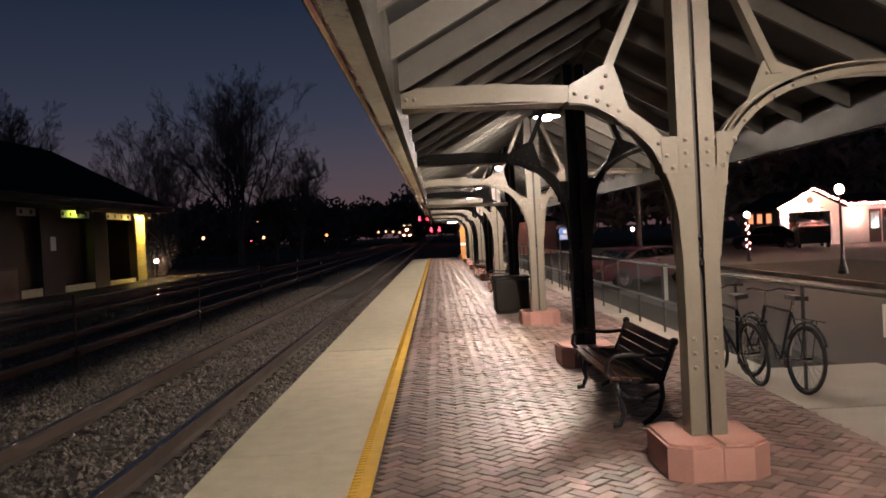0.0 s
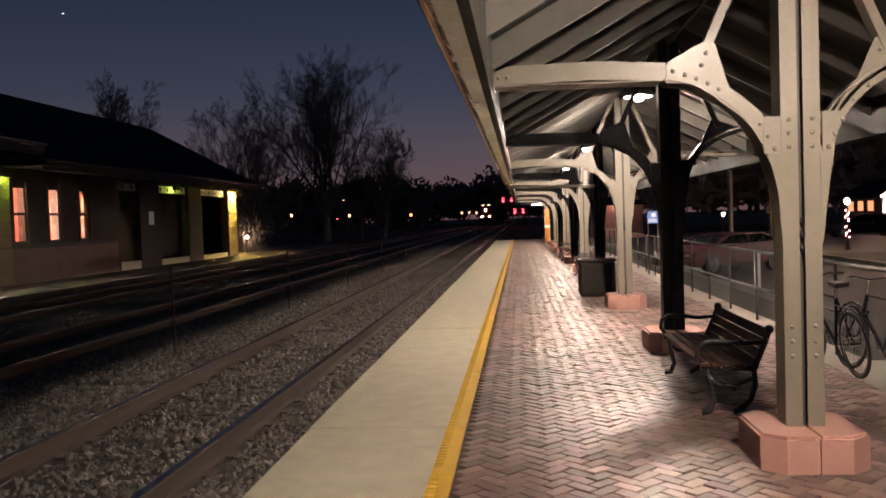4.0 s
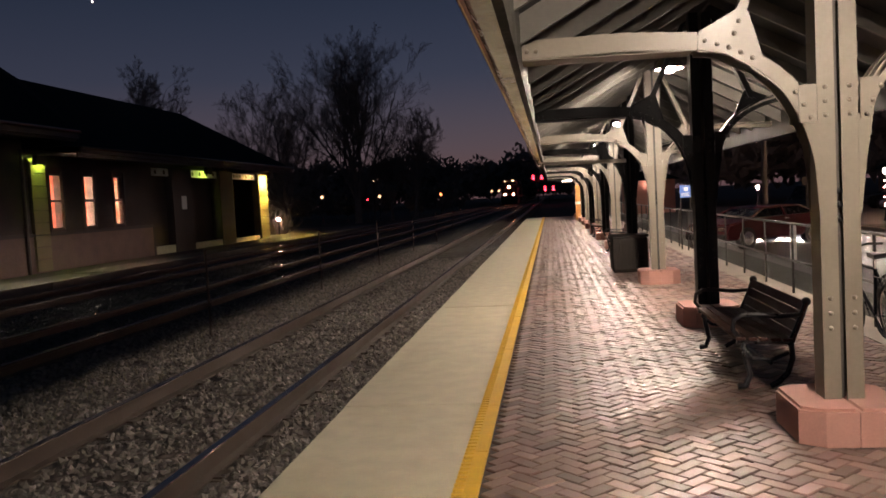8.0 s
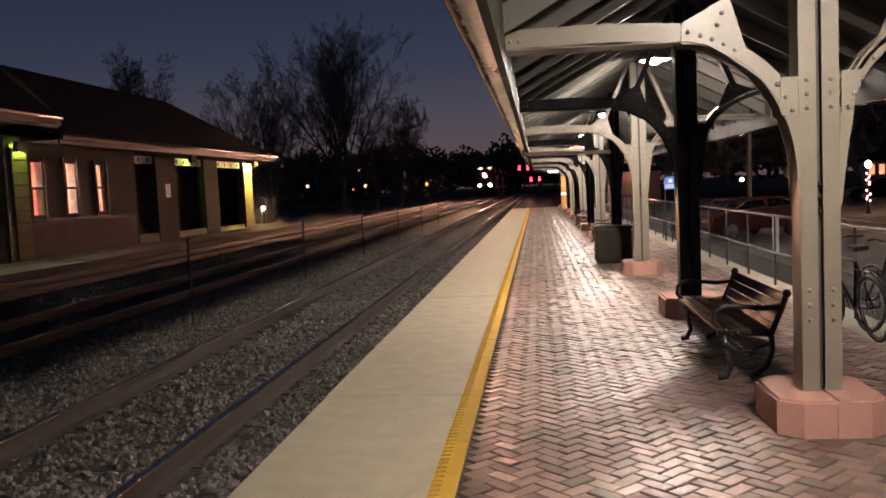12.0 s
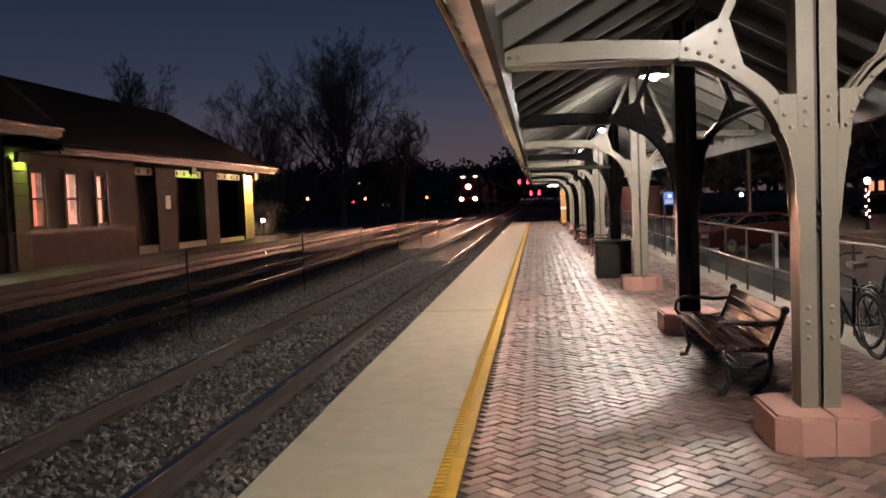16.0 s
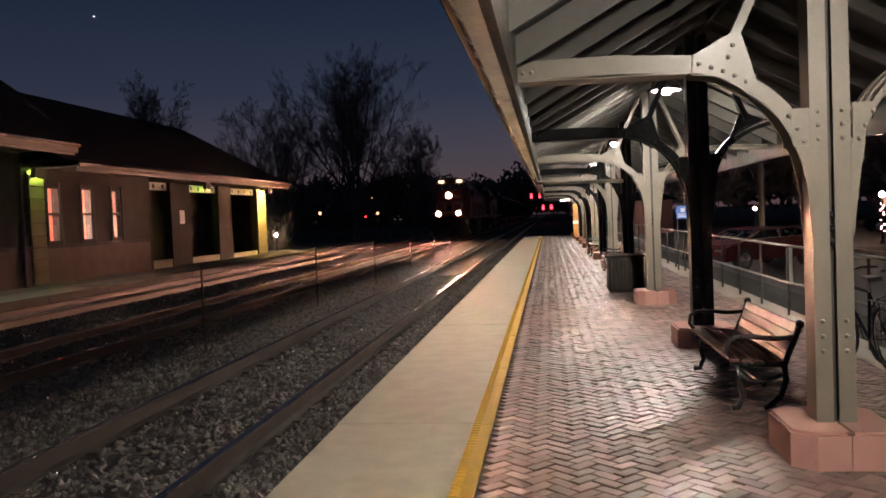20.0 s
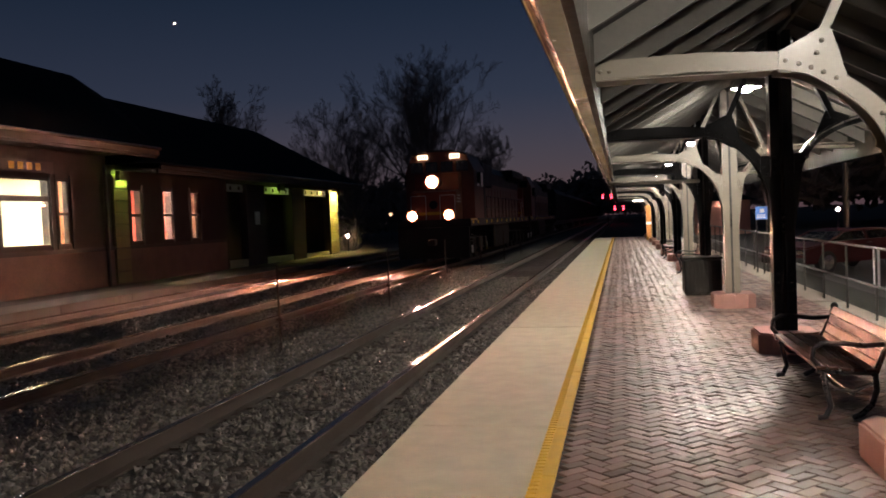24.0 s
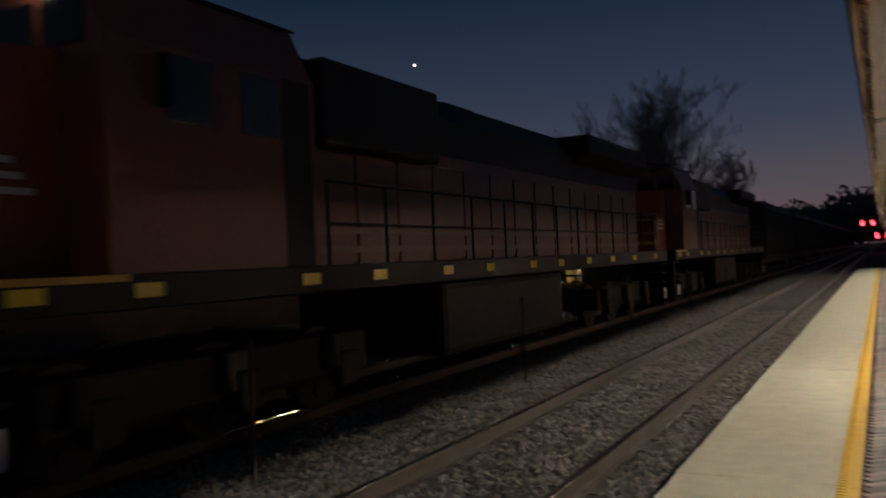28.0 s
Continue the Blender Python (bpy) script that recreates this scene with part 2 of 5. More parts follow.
G_ORANGE_DIM = glow("warm_window_glow", (1.0, 0.35, 0.15), 0.25)
G_STRIP = glow("strip_lamp_glow", (1.0, 0.80, 0.55), 7.0)
G_RED = glow("red_signal_glow", (1.0, 0.03, 0.05), 3.0)
G_YARD = glow("garage_lamp_glow", (1.0, 0.72, 0.50), 260.0)
G_XMAS = glow("string_light_glow", (1.0, 0.32, 0.26), 8.0)
G_WARM = glow("warm_wall_lamp_glow", (1.0, 0.72, 0.16), 800.0)
G_GREEN = glow("greenish_wall_lamp_glow", (0.55, 0.95, 0.12), 70.0)
G_PENDANT = glow("pendant_glow", (1.0, 0.66, 0.48), 170.0)
G_ROOM = glow("ceiling_panel_glow", (1.0, 0.92, 0.75), 22.0)



def cloth(name, color):
    """Thin curtain cloth that lets light through."""
    m = bpy.data.materials.new(name)
    m.use_nodes = True
    n, l = m.node_tree.nodes, m.node_tree.links
    thin = n.new("ShaderNodeBsdfTranslucent")
    thin.inputs["Color"].default_value = (*color, 1)
    dull = n["Principled BSDF"]
    dull.inputs["Base Color"].default_value = (*color, 1)
    dull.inputs["Roughness"].default_value = 0.9
    mix = n.new("ShaderNodeMixShader")
    l.new(thin.outputs[0], mix.inputs[1])
    l.new(dull.outputs[0], mix.inputs[2])
    l.new(mix.outputs[0], n["Material Output"].inputs["Surface"])
    return m


M_CURTAIN = cloth("peach_curtain", (0.75, 0.42, 0.28))
M_BLIND = cloth("pale_roller_blind", (0.55, 0.42, 0.36))


# ---- mesh tools ----
def bmn():
    return bmesh.new()


def box(bm, x0, y0, z0, x1, y1, z1, bev=0.0):
    v = [bm.verts.new(p) for p in ((x0, y0, z0), (x1, y0, z0), (x1, y1, z0), (x0, y1, z0), (x0, y0, z1), (x1, y0, z1), (x1, y1, z1), (x0, y1, z1))]
    f = [bm.faces.new([v[i] for i in q]) for q in ((3, 2, 1, 0), (4, 5, 6, 7), (0, 1, 5, 4), (1, 2, 6, 5), (2, 3, 7, 6), (3, 0, 4, 7))]
    if bev:
        edges = list({e for g in f for e in g.edges})
        bmesh.ops.bevel(bm, geom=edges, offset=bev, segments=2, affect="EDGES", profile=0.5)
    return bm


def tube(bm, p0, p1, r0, r1=None, n=8, caps=True):
    r1 = r0 if r1 is None else r1
    p0, p1 = Vector(p0), Vector(p1)
    d = (p1 - p0).normalized()
    a = d.orthogonal().normalized()
    b = d.cross(a)
    rings = []
    for p, r in ((p0, r0), (p1, r1)):
        rings.append([bm.verts.new(p + r * (math.cos(k) * a + math.sin(k) * b)) for k in (2 * math.pi * i / n for i in range(n))])
    for i in range(n):
        j = (i + 1) % n
        bm.faces.new((rings[0][i], rings[0][j], rings[1][j], rings[1][i]))
    if caps:
        bm.faces.new(rings[0][::-1])
        bm.faces.new(rings[1])
    return bm


def path_tube(bm, pts, r, n=8):
    """One bent tube through the points."""
    pts = [Vector(p) for p in pts]
    d = (pts[1] - pts[0]).normalized()
    a = d.orthogonal().normalized()
    rings = []
    for i, p in enumerate(pts):
        d = (pts[min(i + 1, len(pts) - 1)] - pts[max(i - 1, 0)]).normalized()
        a = (a - d * a.dot(d)).normalized()
        b = d.cross(a)
        rings.append([bm.verts.new(p + r * (math.cos(2 * math.pi * k / n) * a + math.sin(2 * math.pi * k / n) * b)) for k in range(n)])
    for p, q in zip(rings[:-1], rings[1:]):
        for k in range(n):
            j = (k + 1) % n
            bm.faces.new((p[k], p[j], q[j], q[k]))
    bm.faces.new(rings[0][::-1])
    bm.faces.new(rings[-1])
    return bm


def prism(bm, pts, axis, a, b):
    """A polygon drawn in the two other axes, drawn out along axis from a to b."""
    def place(u, v, w):
        return {"x": (w, u, v), "y": (u, w, v), "z": (u, v, w)}[axis]
    lo = [bm.verts.new(place(u, v, a)) for u, v in pts]
    hi = [bm.verts.new(place(u, v, b)) for u, v in pts]
    n = len(pts)
    bm.faces.new(lo)
    bm.faces.new(hi[::-1])
    for i in range(n):
        j = (i + 1) % n
        bm.faces.new((lo[j], lo[i], hi[i], hi[j]))
    return bm


def ball(bm, c, r, sz=1.0, u=12, v=8):
    m = Matrix.Translation(c) @ Matrix.Diagonal((r, r, r * sz, 1))
    bmesh.ops.create_uvsphere(bm, u_segments=u, v_segments=v, radius=1, matrix=m)
    return bm


def lathe(bm, prof, n=20, c=(0, 0, 0)):
    """A profile of (radius, height) turned round the z axis through c."""
    rings = [[bm.verts.new((c[0] + r * math.cos(2 * math.pi * i / n), c[1] + r * math.sin(2 * math.pi * i / n), c[2] + z)) for i in range(n)] for r, z in prof]
    for p, q in zip(rings[:-1], rings[1:]):
        for i in range(n):
            j = (i + 1) % n
            bm.faces.new((p[i], p[j], q[j], q[i]))
    bm.faces.new(rings[0][::-1])
    bm.faces.new(rings[-1])
    return bm


def finish(bm, name, material, smooth=False):
    bmesh.ops.recalc_face_normals(bm, faces=bm.faces)
    me = bpy.data.meshes.new(name)
    bm.to_mesh(me)
    bm.free()
    me.materials.append(material)
    if smooth:
        for p in me.polygons:
            p.use_smooth = True
    return me


def part(name, bm, material, parent, label="", smooth=False):
    ob = new(name, finish(bm, name, material, smooth))
    ob.parent = parent
    if label:
        ob["label"] = label
    return ob


def solid(name, bm, material, label="", category="", group="", kind="", smooth=False, loc=None):
    ob = new(name, finish(bm, name, material, smooth))
    if loc:
        ob.location = loc
    return tagged(ob, label, category, group, kind)


def thing(name, loc, label, category, group="", kind="", rz=0):
    ob = new(name)
    ob.empty_display_size = 0.1
    ob.matrix_basis = pose(*loc, 0, 0, rz)
    return tagged(ob, label, category, group, kind)


def mesh_np(name, verts, faces, material):
    me = bpy.data.meshes.new(name)
    me.from_pydata(verts.tolist() if hasattr(verts, "tolist") else verts, [], faces.tolist() if hasattr(faces, "tolist") else faces)
    me.materials.append(material)
    me.update()
    return me

# ---- large structure ----
PLAT_END, COL_X, COL_Y, BAY = 60.3, 2.0, 5.36, 4.72
LOT = -0.26
EDGE_X, YEL_L, YEL_R, BRICK_R, CURB_R = -1.68, -0.50, -0.36, 3.40, 5.15

ground = solid("ground", box(bmn(), -900, -300, -0.9, 900, 1500, -0.45), M_GROUND, "dark soil and winter grass beside the railway", "ground", kind="structure")
solid("ballast_bed", box(bmn(), -6.4, -60, -0.44, EDGE_X - 0.16, 700, -0.216), M_BALLAST, "brown crushed-stone ballast bed under the near track", "ballast", kind="structure")
solid("shaded_bed", box(bmn(), -14.2, -60, -0.44, -6.402, 700, -0.2005), M_BALLAST_SHADED, "ballast bed of the farther tracks, canopy shade in its colour", "ballast", kind="structure")
solid("parking_lot", box(bmn(), CURB_R + 0.01, -40, -0.44, 70, 75, LOT), M_ASPHALT, "dark asphalt parking lot beside the platform", "parking lot", kind="structure")

platform = thing("platform", (0, 0, 0), "brick-paved station platform with concrete edge and yellow line", "platform", kind="structure")
part("bed", box(bmn(), YEL_R - 0.004, -12, -0.5, BRICK_R, PLAT_END, -0.018), M_SAND, platform)
y = -12.0
slab = None
while y < PLAT_END - 0.1:
    ln = min(3.05, PLAT_END - y)
    bm = box(bmn(), EDGE_X + random.uniform(-0.006, 0.006), y + 0.004, -0.45, YEL_L, y + ln - 0.004, random.uniform(-0.004, 0.0))
    part("edge_slab", bm, M_CONC, platform, "" if slab else "buff concrete edge slab")
    slab = True
    y += ln
y = -6.0
while y < PLAT_END - 0.1:
    ln = min(0.61, PLAT_END - y)
    bm = box(bmn(), YEL_L + 0.002, y + 0.003, -0.2, YEL_R - 0.004, y + ln - 0.003, 0.012 + random.uniform(-0.002, 0.002))
    for k in range(8):
        box(bm, YEL_L - 0.012, y + 0.02 + k * 0.076, -0.1, YEL_L + 0.05, y + 0.052 + k * 0.076, 0.021)
    part("warning_strip", bm, M_YELLOW, platform, "chipped yellow warning strip")
    y += ln
part("end_ramp", prism(bmn(), [(PLAT_END, -0.45), (PLAT_END + 3.0, -0.45), (PLAT_END, -0.02)], "x", EDGE_X, BRICK_R), M_CONC, platform)

kerb = thing("kerb", (0, 0, 0), "pale concrete walk and kerb along the brick platform", "kerb", kind="structure")
y = -12.0
while y < PLAT_END:
    w = CURB_R if y < 8.9 else 3.92
    part("kerb_slab", box(bmn(), BRICK_R + 0.003, y + 0.005, -0.45, w, y + 2.09, random.uniform(-0.004, 0.003)), M_CURB, kerb)
    y += 2.1
solid("lot_verge", box(bmn(), 3.925, 9.0, -0.45, CURB_R, PLAT_END, -0.16), M_GROUND, "strip of bare ground behind the railing", "ground", kind="structure")


def make_rail(bm, x, y0, y1):
    prism(bm, [(x - 0.07, -0.21), (x + 0.07, -0.21), (x + 0.07, -0.195), (x + 0.01, -0.18), (x + 0.01, -0.085), (x + 0.035, -0.075), (x + 0.037, -0.046), (x - 0.037, -0.046), (x - 0.035, -0.075), (x - 0.01, -0.085), (x - 0.01, -0.18), (x - 0.07, -0.195)], "y", y0, y1)
    return bm


def track(label, xc, near):
    t = thing("railway_track", (xc, 0, 0), label, "railway track", "tracks at the station", "structure")
    for s in (-0.753, 0.753):
        r = part("rail", make_rail(bmn(), s, -40, 600), M_RAIL, t)
        part("rail_head", box(bmn(), s - 0.034, -40, -0.048, s + 0.034, 600, -0.033, 0.006), M_RAILTOP, r, "bright worn running surface")
    me = finish(box(bmn(), -1.28, -0.11, -0.36, 1.28, 0.11, -0.205, 0.012), "tie", M_TIE)
    plate = finish(box(bmn(), -0.16, -0.085, -0.215, 0.16, 0.085, -0.196, 0.004), "tie_plate", M_RAIL)
    for k in range(-14, near):
        ob = new("tie", me)
        ob.parent = t
        ob.matrix_basis = pose(random.uniform(-0.04, 0.04), k * 0.52, random.uniform(-0.012, 0.004), 0, 0, random.uniform(-1.2, 1.2))
        for s in (-0.753, 0.753):
            pl = new("tie_plate", plate)
            pl.parent = t
            pl.matrix_basis = pose(s, k * 0.52, 0)
    bm = bmn()
    for k in range(near, 330):
        box(bm, -1.28, k * 0.52 - 0.11, -0.36, 1.28, k * 0.52 + 0.11, -0.205)
    tagged(part("far_ties", bm, M_TIE, t), kind="stuff")
    return t


track("near main track with rust-brown rails beside the platform", -3.19, 75)
track("middle main track with rust-brown rails", -7.44, 55)
track("far main track with rust-brown rails beside the depot", -11.55, 40)

# far platform in front of the depot
farplat = thing("far_platform", (0, 0, 0), "low concrete platform in front of the depot", "platform", kind="structure")
y = -10.0
while y < 62:
    part("edge_slab", box(bmn(), -15.0, y + 0.01, -0.45, -13.5, y + 3.03, 0.02 + random.uniform(-0.01, 0.01)), M_FARCONC, farplat)
    y += 3.05
part("paving", box(bmn(), -24, -10, -0.45, -15.005, 64, 0.015), M_WALL, farplat)

# ---- canopy ----
def roof_z(x):
    return 2.665 + 0.54 * (min(x, 2 * COL_X - x) + 0.08)


def canopy_column(paint, label, k0):
    c = thing("canopy_column", (COL_X, COL_Y + BAY * k0, 0), label, "column", "canopy columns along the platform")
    for s, a, b in ((-1, 0.018, 0.126), (1, 0.018, 0.126)):
        bm = bmn()
        # channel: a face towards each side and two flanges
        x0, x1 = sorted((s * a, s * b))
        box(bm, x0, -0.10, 0.235, x1, -0.088, roof_z(COL_X))
        box(bm, x0, 0.088, 0.235, x1, 0.10, roof_z(COL_X))
        xo = s * b
        box(bm, min(xo, xo - s * 0.014), -0.088, 0.235, max(xo, xo - s * 0.014), 0.088, roof_z(COL_X))
        part("post", bm, paint, c)
    # The slot's shade is put into the web's dark colour.
    part("web", box(bmn(), -0.03, -0.035, 0.235, 0.03, 0.035, roof_z(COL_X) - 0.02), M_SLOT, c, "recessed web with the slot's shade in its dark colour")
    riv = finish(ball(bmn(), (0, 0, 0), 0.017, 0.8, 8, 5), "rivet", paint, True)

    def rivet(x, z, yy):
        r = new("rivet", riv)
        r.parent = c
        r.matrix_basis = pose(x, yy, z, 90)
    def bow(q, ax, az):
        # a point of the long arch of the street-side arm, q from 0 at the post to 1 at the tie
        an = math.pi / 2 * q
        return 1.32 - ax * math.cos(an) ** 0.87, 1.98 + az * math.sin(an) ** 0.87

    for s in (-1, 1):
        if s < 0:
            # the near arm: a deep arched plate that runs out into the level tie beam
            low = [(s * (0.865 - 0.725 * math.cos(a)), 1.65 + 0.93 * math.sin(a)) for a in [math.pi / 2 * k / 20 for k in range(21)]]
            flank = [p for p in low if p[1] < 2.08] + [(s * 0.236, 2.08)]
            arm = [low[0]] + [p for p in low if p[1] > 2.08]
            arm[0] = (s * 0.236, 2.08)
            m = len(arm) - 1
            top = [(s * (0.865 - 0.86 * math.cos(a)), 1.65 + math.sin(a)) for a in [0.755 + (math.pi / 2 - 0.755) * k / m for k in range(m + 1)]]
            bm = bmn()
            for y0, y1 in ((-0.105, -0.091), (0.091, 0.105)):
                for p, q, u, v in zip(arm[:-1], arm[1:], top[:-1], top[1:]):
                    prism(bm, [p, q, v, u], "y", y0, y1)
                prism(bm, [(s * 0.122, 1.40), flank[0], (s * 0.122, 1.65)], "y", y0, y1)
                for p, q in zip(flank[:-1], flank[1:]):
                    prism(bm, [(s * 0.122, p[1]), p, q, (s * 0.122, q[1])], "y", y0, y1)
            part("arch", bm, paint, c)
            bm = bmn()
            for y0, y1 in ((-0.105, -0.091), (0.091, 0.105)):
                prism(bm, [(s * 0.866, 2.600), (s * 0.866, 2.714), (s * 1.352, 2.748), (s * 1.914, 2.744), (s * 2.018, 2.708), (s * 2.018, 2.618), (s * 1.357, 2.622)], "y", y0, y1)
            # turned-out lower flange of the tie
            prism(bm, [(s * 0.90, 2.598), (s * 2.018, 2.612), (s * 2.018, 2.606), (s * 0.90, 2.592)], "y", -0.125, 0.125)
            part("tie_beam", bm, paint, c)
            bm = bmn()
            for y0, y1 in ((-0.118, -0.106), (0.106, 0.118)):
                prism(bm, [(s * 0.868, 2.600), (s * 0.858, 2.714), (s * 0.630, 2.835), (s * 0.545, 2.825), (s * 0.460, 2.533), (s * 0.525, 2.455), (s * 0.70, 2.562)], "y", y0, y1)
            part("gusset", bm, paint, c)
            for x, z in ((0.823, 2.652), (0.745, 2.624), (0.671, 2.596), (0.597, 2.561), (0.524, 2.519), (0.636, 2.685), (0.605, 2.762)):
                rivet(s * x, z, -0.12)
        else:
            n = 22
            for nm, a0, a1, depth in (("arch", -0.15, 0.45, 0.014), ("arch_rim", 0.80, 1.0, 0.085)):
                bm = bmn()
                mix = lambda q, f: bow(q, 1.125 + 0.065 * f, 0.735 + 0.075 * f)
                for e in (-1, 1):
                    y0, y1 = sorted((e * 0.105, e * (0.105 - depth)))
                    for k in range(n):
                        prism(bm, [mix(k / n, a1), mix((k + 1) / n, a1), mix((k + 1) / n, a0), mix(k / n, a0)], "y", y0, y1)
                    prism(bm, [(1.32, 2.715 + 0.075 * a0), (1.32, 2.715 + 0.075 * a1), (2.018, 2.68 + 0.08 * a1), (2.018, 2.68 + 0.08 * a0)], "y", y0, y1)
                    if nm == "arch":
                        prism(bm, [(0.122, 1.45), (0.122, 2.12), (0.205, 2.12), (0.197, 1.985), (0.160, 1.72), (0.137, 1.50)], "y", y0, y1)
                part(nm, bm, paint, c)
            part("gusset", prism(bmn(), [(0.36, 2.50), (0.50, 2.82), (0.55, 2.83), (0.78, 2.74), (0.62, 2.65), (0.48, 2.58)], "y", -0.055, -0.043), paint, c)
            for q in (0.12, 0.24, 0.36, 0.46, 0.56, 0.66, 0.76):
                x, z = bow(q, 1.136, 0.747)
                rivet(x, z, -0.107)
            rivet(0.53, 2.74, -0.057)
            rivet(0.60, 2.75, -0.057)
        bm = bmn()
        for y0, y1 in ((-0.118, -0.106), (0.106, 0.118)):
            prism(bm, [(s * 0.134, 2.324), (s * 0.243, 2.324), (s * 0.243, 2.082), (s * 0.134, 2.076)] if s < 0 else [(s * 0.134, 2.345), (s * 0.27, 2.345), (s * 0.245, 2.24), (s * 0.19, 2.10), (s * 0.134, 2.08)], "y", y0, y1)
        part("lower_gusset", bm, paint, c)
        for x, z in ((0.262, 2.281), (0.212, 2.194), (0.172, 2.11)):
            rivet(s * x, z, -0.12)
        for z in (2.30, 2.21, 2.12, 0.92, 0.82, 0.72):
            rivet(s * 0.075, z, -0.103)
        if s > 0:
            for z in (1.62, 1.53, 1.44):
                part("bolt", ball(bmn(), (0.0, -0.075, z), 0.026, 0.9, 8, 6), M_BLACKSTEEL, c, "dark bolt head in the slot", smooth=True)
        foot = 2.80 if s < 0 else 2.73
        part("strut", prism(bmn(), [(s * 0.625, foot), (s * 0.555, foot), (s * 0.14, roof_z(COL_X - 0.14)), (s * 0.22, roof_z(COL_X - 0.22))], "y", -0.04 if s < 0 else -0.075, 0.04), paint, c)
        for x in (1.925, 1.985):
            rivet(s * x, 2.668 if s < 0 else 2.712, -0.107)
    return c


N_COL = range(-3, 12)
col = canopy_column(M_STEEL, "cream riveted steel canopy column with arched brackets", 0)
# every second column takes the near-black steel colour
black = canopy_column(M_BLACKSTEEL, "near-black riveted steel canopy column with arched brackets", 1)
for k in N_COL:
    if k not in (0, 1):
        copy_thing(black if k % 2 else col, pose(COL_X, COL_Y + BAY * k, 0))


def plinth(k):
    c = thing("column_plinth", (COL_X, COL_Y + BAY * k, 0), "pink-painted octagonal concrete column plinth in two halves", "plinth", "plinths under the canopy columns")
    for s in (-1, 1):
        pts = [(s * 0.0025, -0.375), (s * 0.205, -0.375), (s * 0.345, -0.27), (s * 0.345, 0.27), (s * 0.205, 0.375), (s * 0.0025, 0.375)]
        bm = prism(bmn(), pts if s > 0 else pts[::-1], "z", 0.001, 0.245)
        es = [e for e in bm.edges if abs(e.verts[0].co.z - e.verts[1].co.z) < 1e-4 and e.verts[0].co.z > 0.2]
        bmesh.ops.bevel(bm, geom=es, offset=0.02, segments=2, affect="EDGES")
        part("half", bm, M_PLINTH, c)
    return c


p0 = plinth(0)
for k in N_COL:
    if k:
        copy_thing(p0, pose(COL_X, COL_Y + BAY * k, 0))

Y0, Y1 = -12.0, 59.0
canopy = thing("canopy_roof", (0, 0, 0), "long gabled platform canopy with open grey rafters and gutter", "canopy", kind="structure")
DEEP, PITCH, FIRST = 0.19, 1.005, 5.12
for s in (0, 1):
    xa, xb = (-0.02, COL_X) if not s else (COL_X, 2 * COL_X + 0.02)
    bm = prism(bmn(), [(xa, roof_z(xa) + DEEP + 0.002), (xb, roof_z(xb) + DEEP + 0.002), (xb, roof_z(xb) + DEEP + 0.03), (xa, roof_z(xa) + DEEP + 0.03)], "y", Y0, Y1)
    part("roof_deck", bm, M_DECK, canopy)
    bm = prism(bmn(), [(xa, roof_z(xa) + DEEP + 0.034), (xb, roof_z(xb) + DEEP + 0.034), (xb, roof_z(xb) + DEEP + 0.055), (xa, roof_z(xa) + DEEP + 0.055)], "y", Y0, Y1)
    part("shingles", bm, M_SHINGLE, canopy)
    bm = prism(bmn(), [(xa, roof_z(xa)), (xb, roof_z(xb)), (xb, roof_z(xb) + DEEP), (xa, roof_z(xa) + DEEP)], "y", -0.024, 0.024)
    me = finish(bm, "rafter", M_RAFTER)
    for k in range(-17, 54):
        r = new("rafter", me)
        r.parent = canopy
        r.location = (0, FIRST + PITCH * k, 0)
    e = -1 if not s else 1
    xe = xa if not s else xb
    x0, x1 = sorted((xe, xe + e * 0.045))
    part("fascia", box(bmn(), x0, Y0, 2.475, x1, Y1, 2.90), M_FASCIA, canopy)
    prof = [(0.046, 2.478), (0.135, 2.480), (0.178, 2.525), (0.190, 2.60), (0.190, 2.66), (0.178, 2.66), (0.178, 2.605), (0.166, 2.535), (0.130, 2.494), (0.046, 2.492)]
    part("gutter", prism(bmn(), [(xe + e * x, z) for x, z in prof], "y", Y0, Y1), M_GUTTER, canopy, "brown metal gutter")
    # Bead, slope strip and edge: brighter metal added where the headlight glints.
    part("gutter_bead", tube(bmn(), (xe + e * 0.172, Y0, 2.505), (xe + e * 0.172, Y1, 2.505), 0.019, n=10), M_BEAD, canopy, "rolled gutter edge, bright metal for the headlight glint", smooth=True)
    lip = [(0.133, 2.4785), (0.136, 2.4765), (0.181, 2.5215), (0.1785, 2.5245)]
    part("glint_strip", prism(bmn(), [(xe + e * x, z) for x, z in lip], "y", Y0, Y1), M_LIP, canopy, "shiny strip added on the gutter slope for headlight glint")
    part("drip_edge", tube(bmn(), (xe + e * 0.196, Y0, 2.655), (xe + e * 0.196, Y1, 2.655), 0.011, n=8), M_BEAD, canopy, "bright metal edge added for the headlight glint", smooth=True)
part("ridge_board", box(bmn(), COL_X - 0.02, Y0, roof_z(COL_X) - 0.03, COL_X + 0.02, Y1, roof_z(COL_X) + 0.15), M_DECK, canopy)
bm = bmn()
path_tube(bm, [(-0.13, 19.0, 2.49), (-0.12, 19.0, 2.42), (0.2, 19.05, 2.40), (1.9, 19.2, 2.38)], 0.045)
part("downpipe", bm, M_STEEL, canopy, "pale painted downpipe")


LAMP_X, LAMP_Y, LAMP_Z = 1.92, 12.0, 3.49


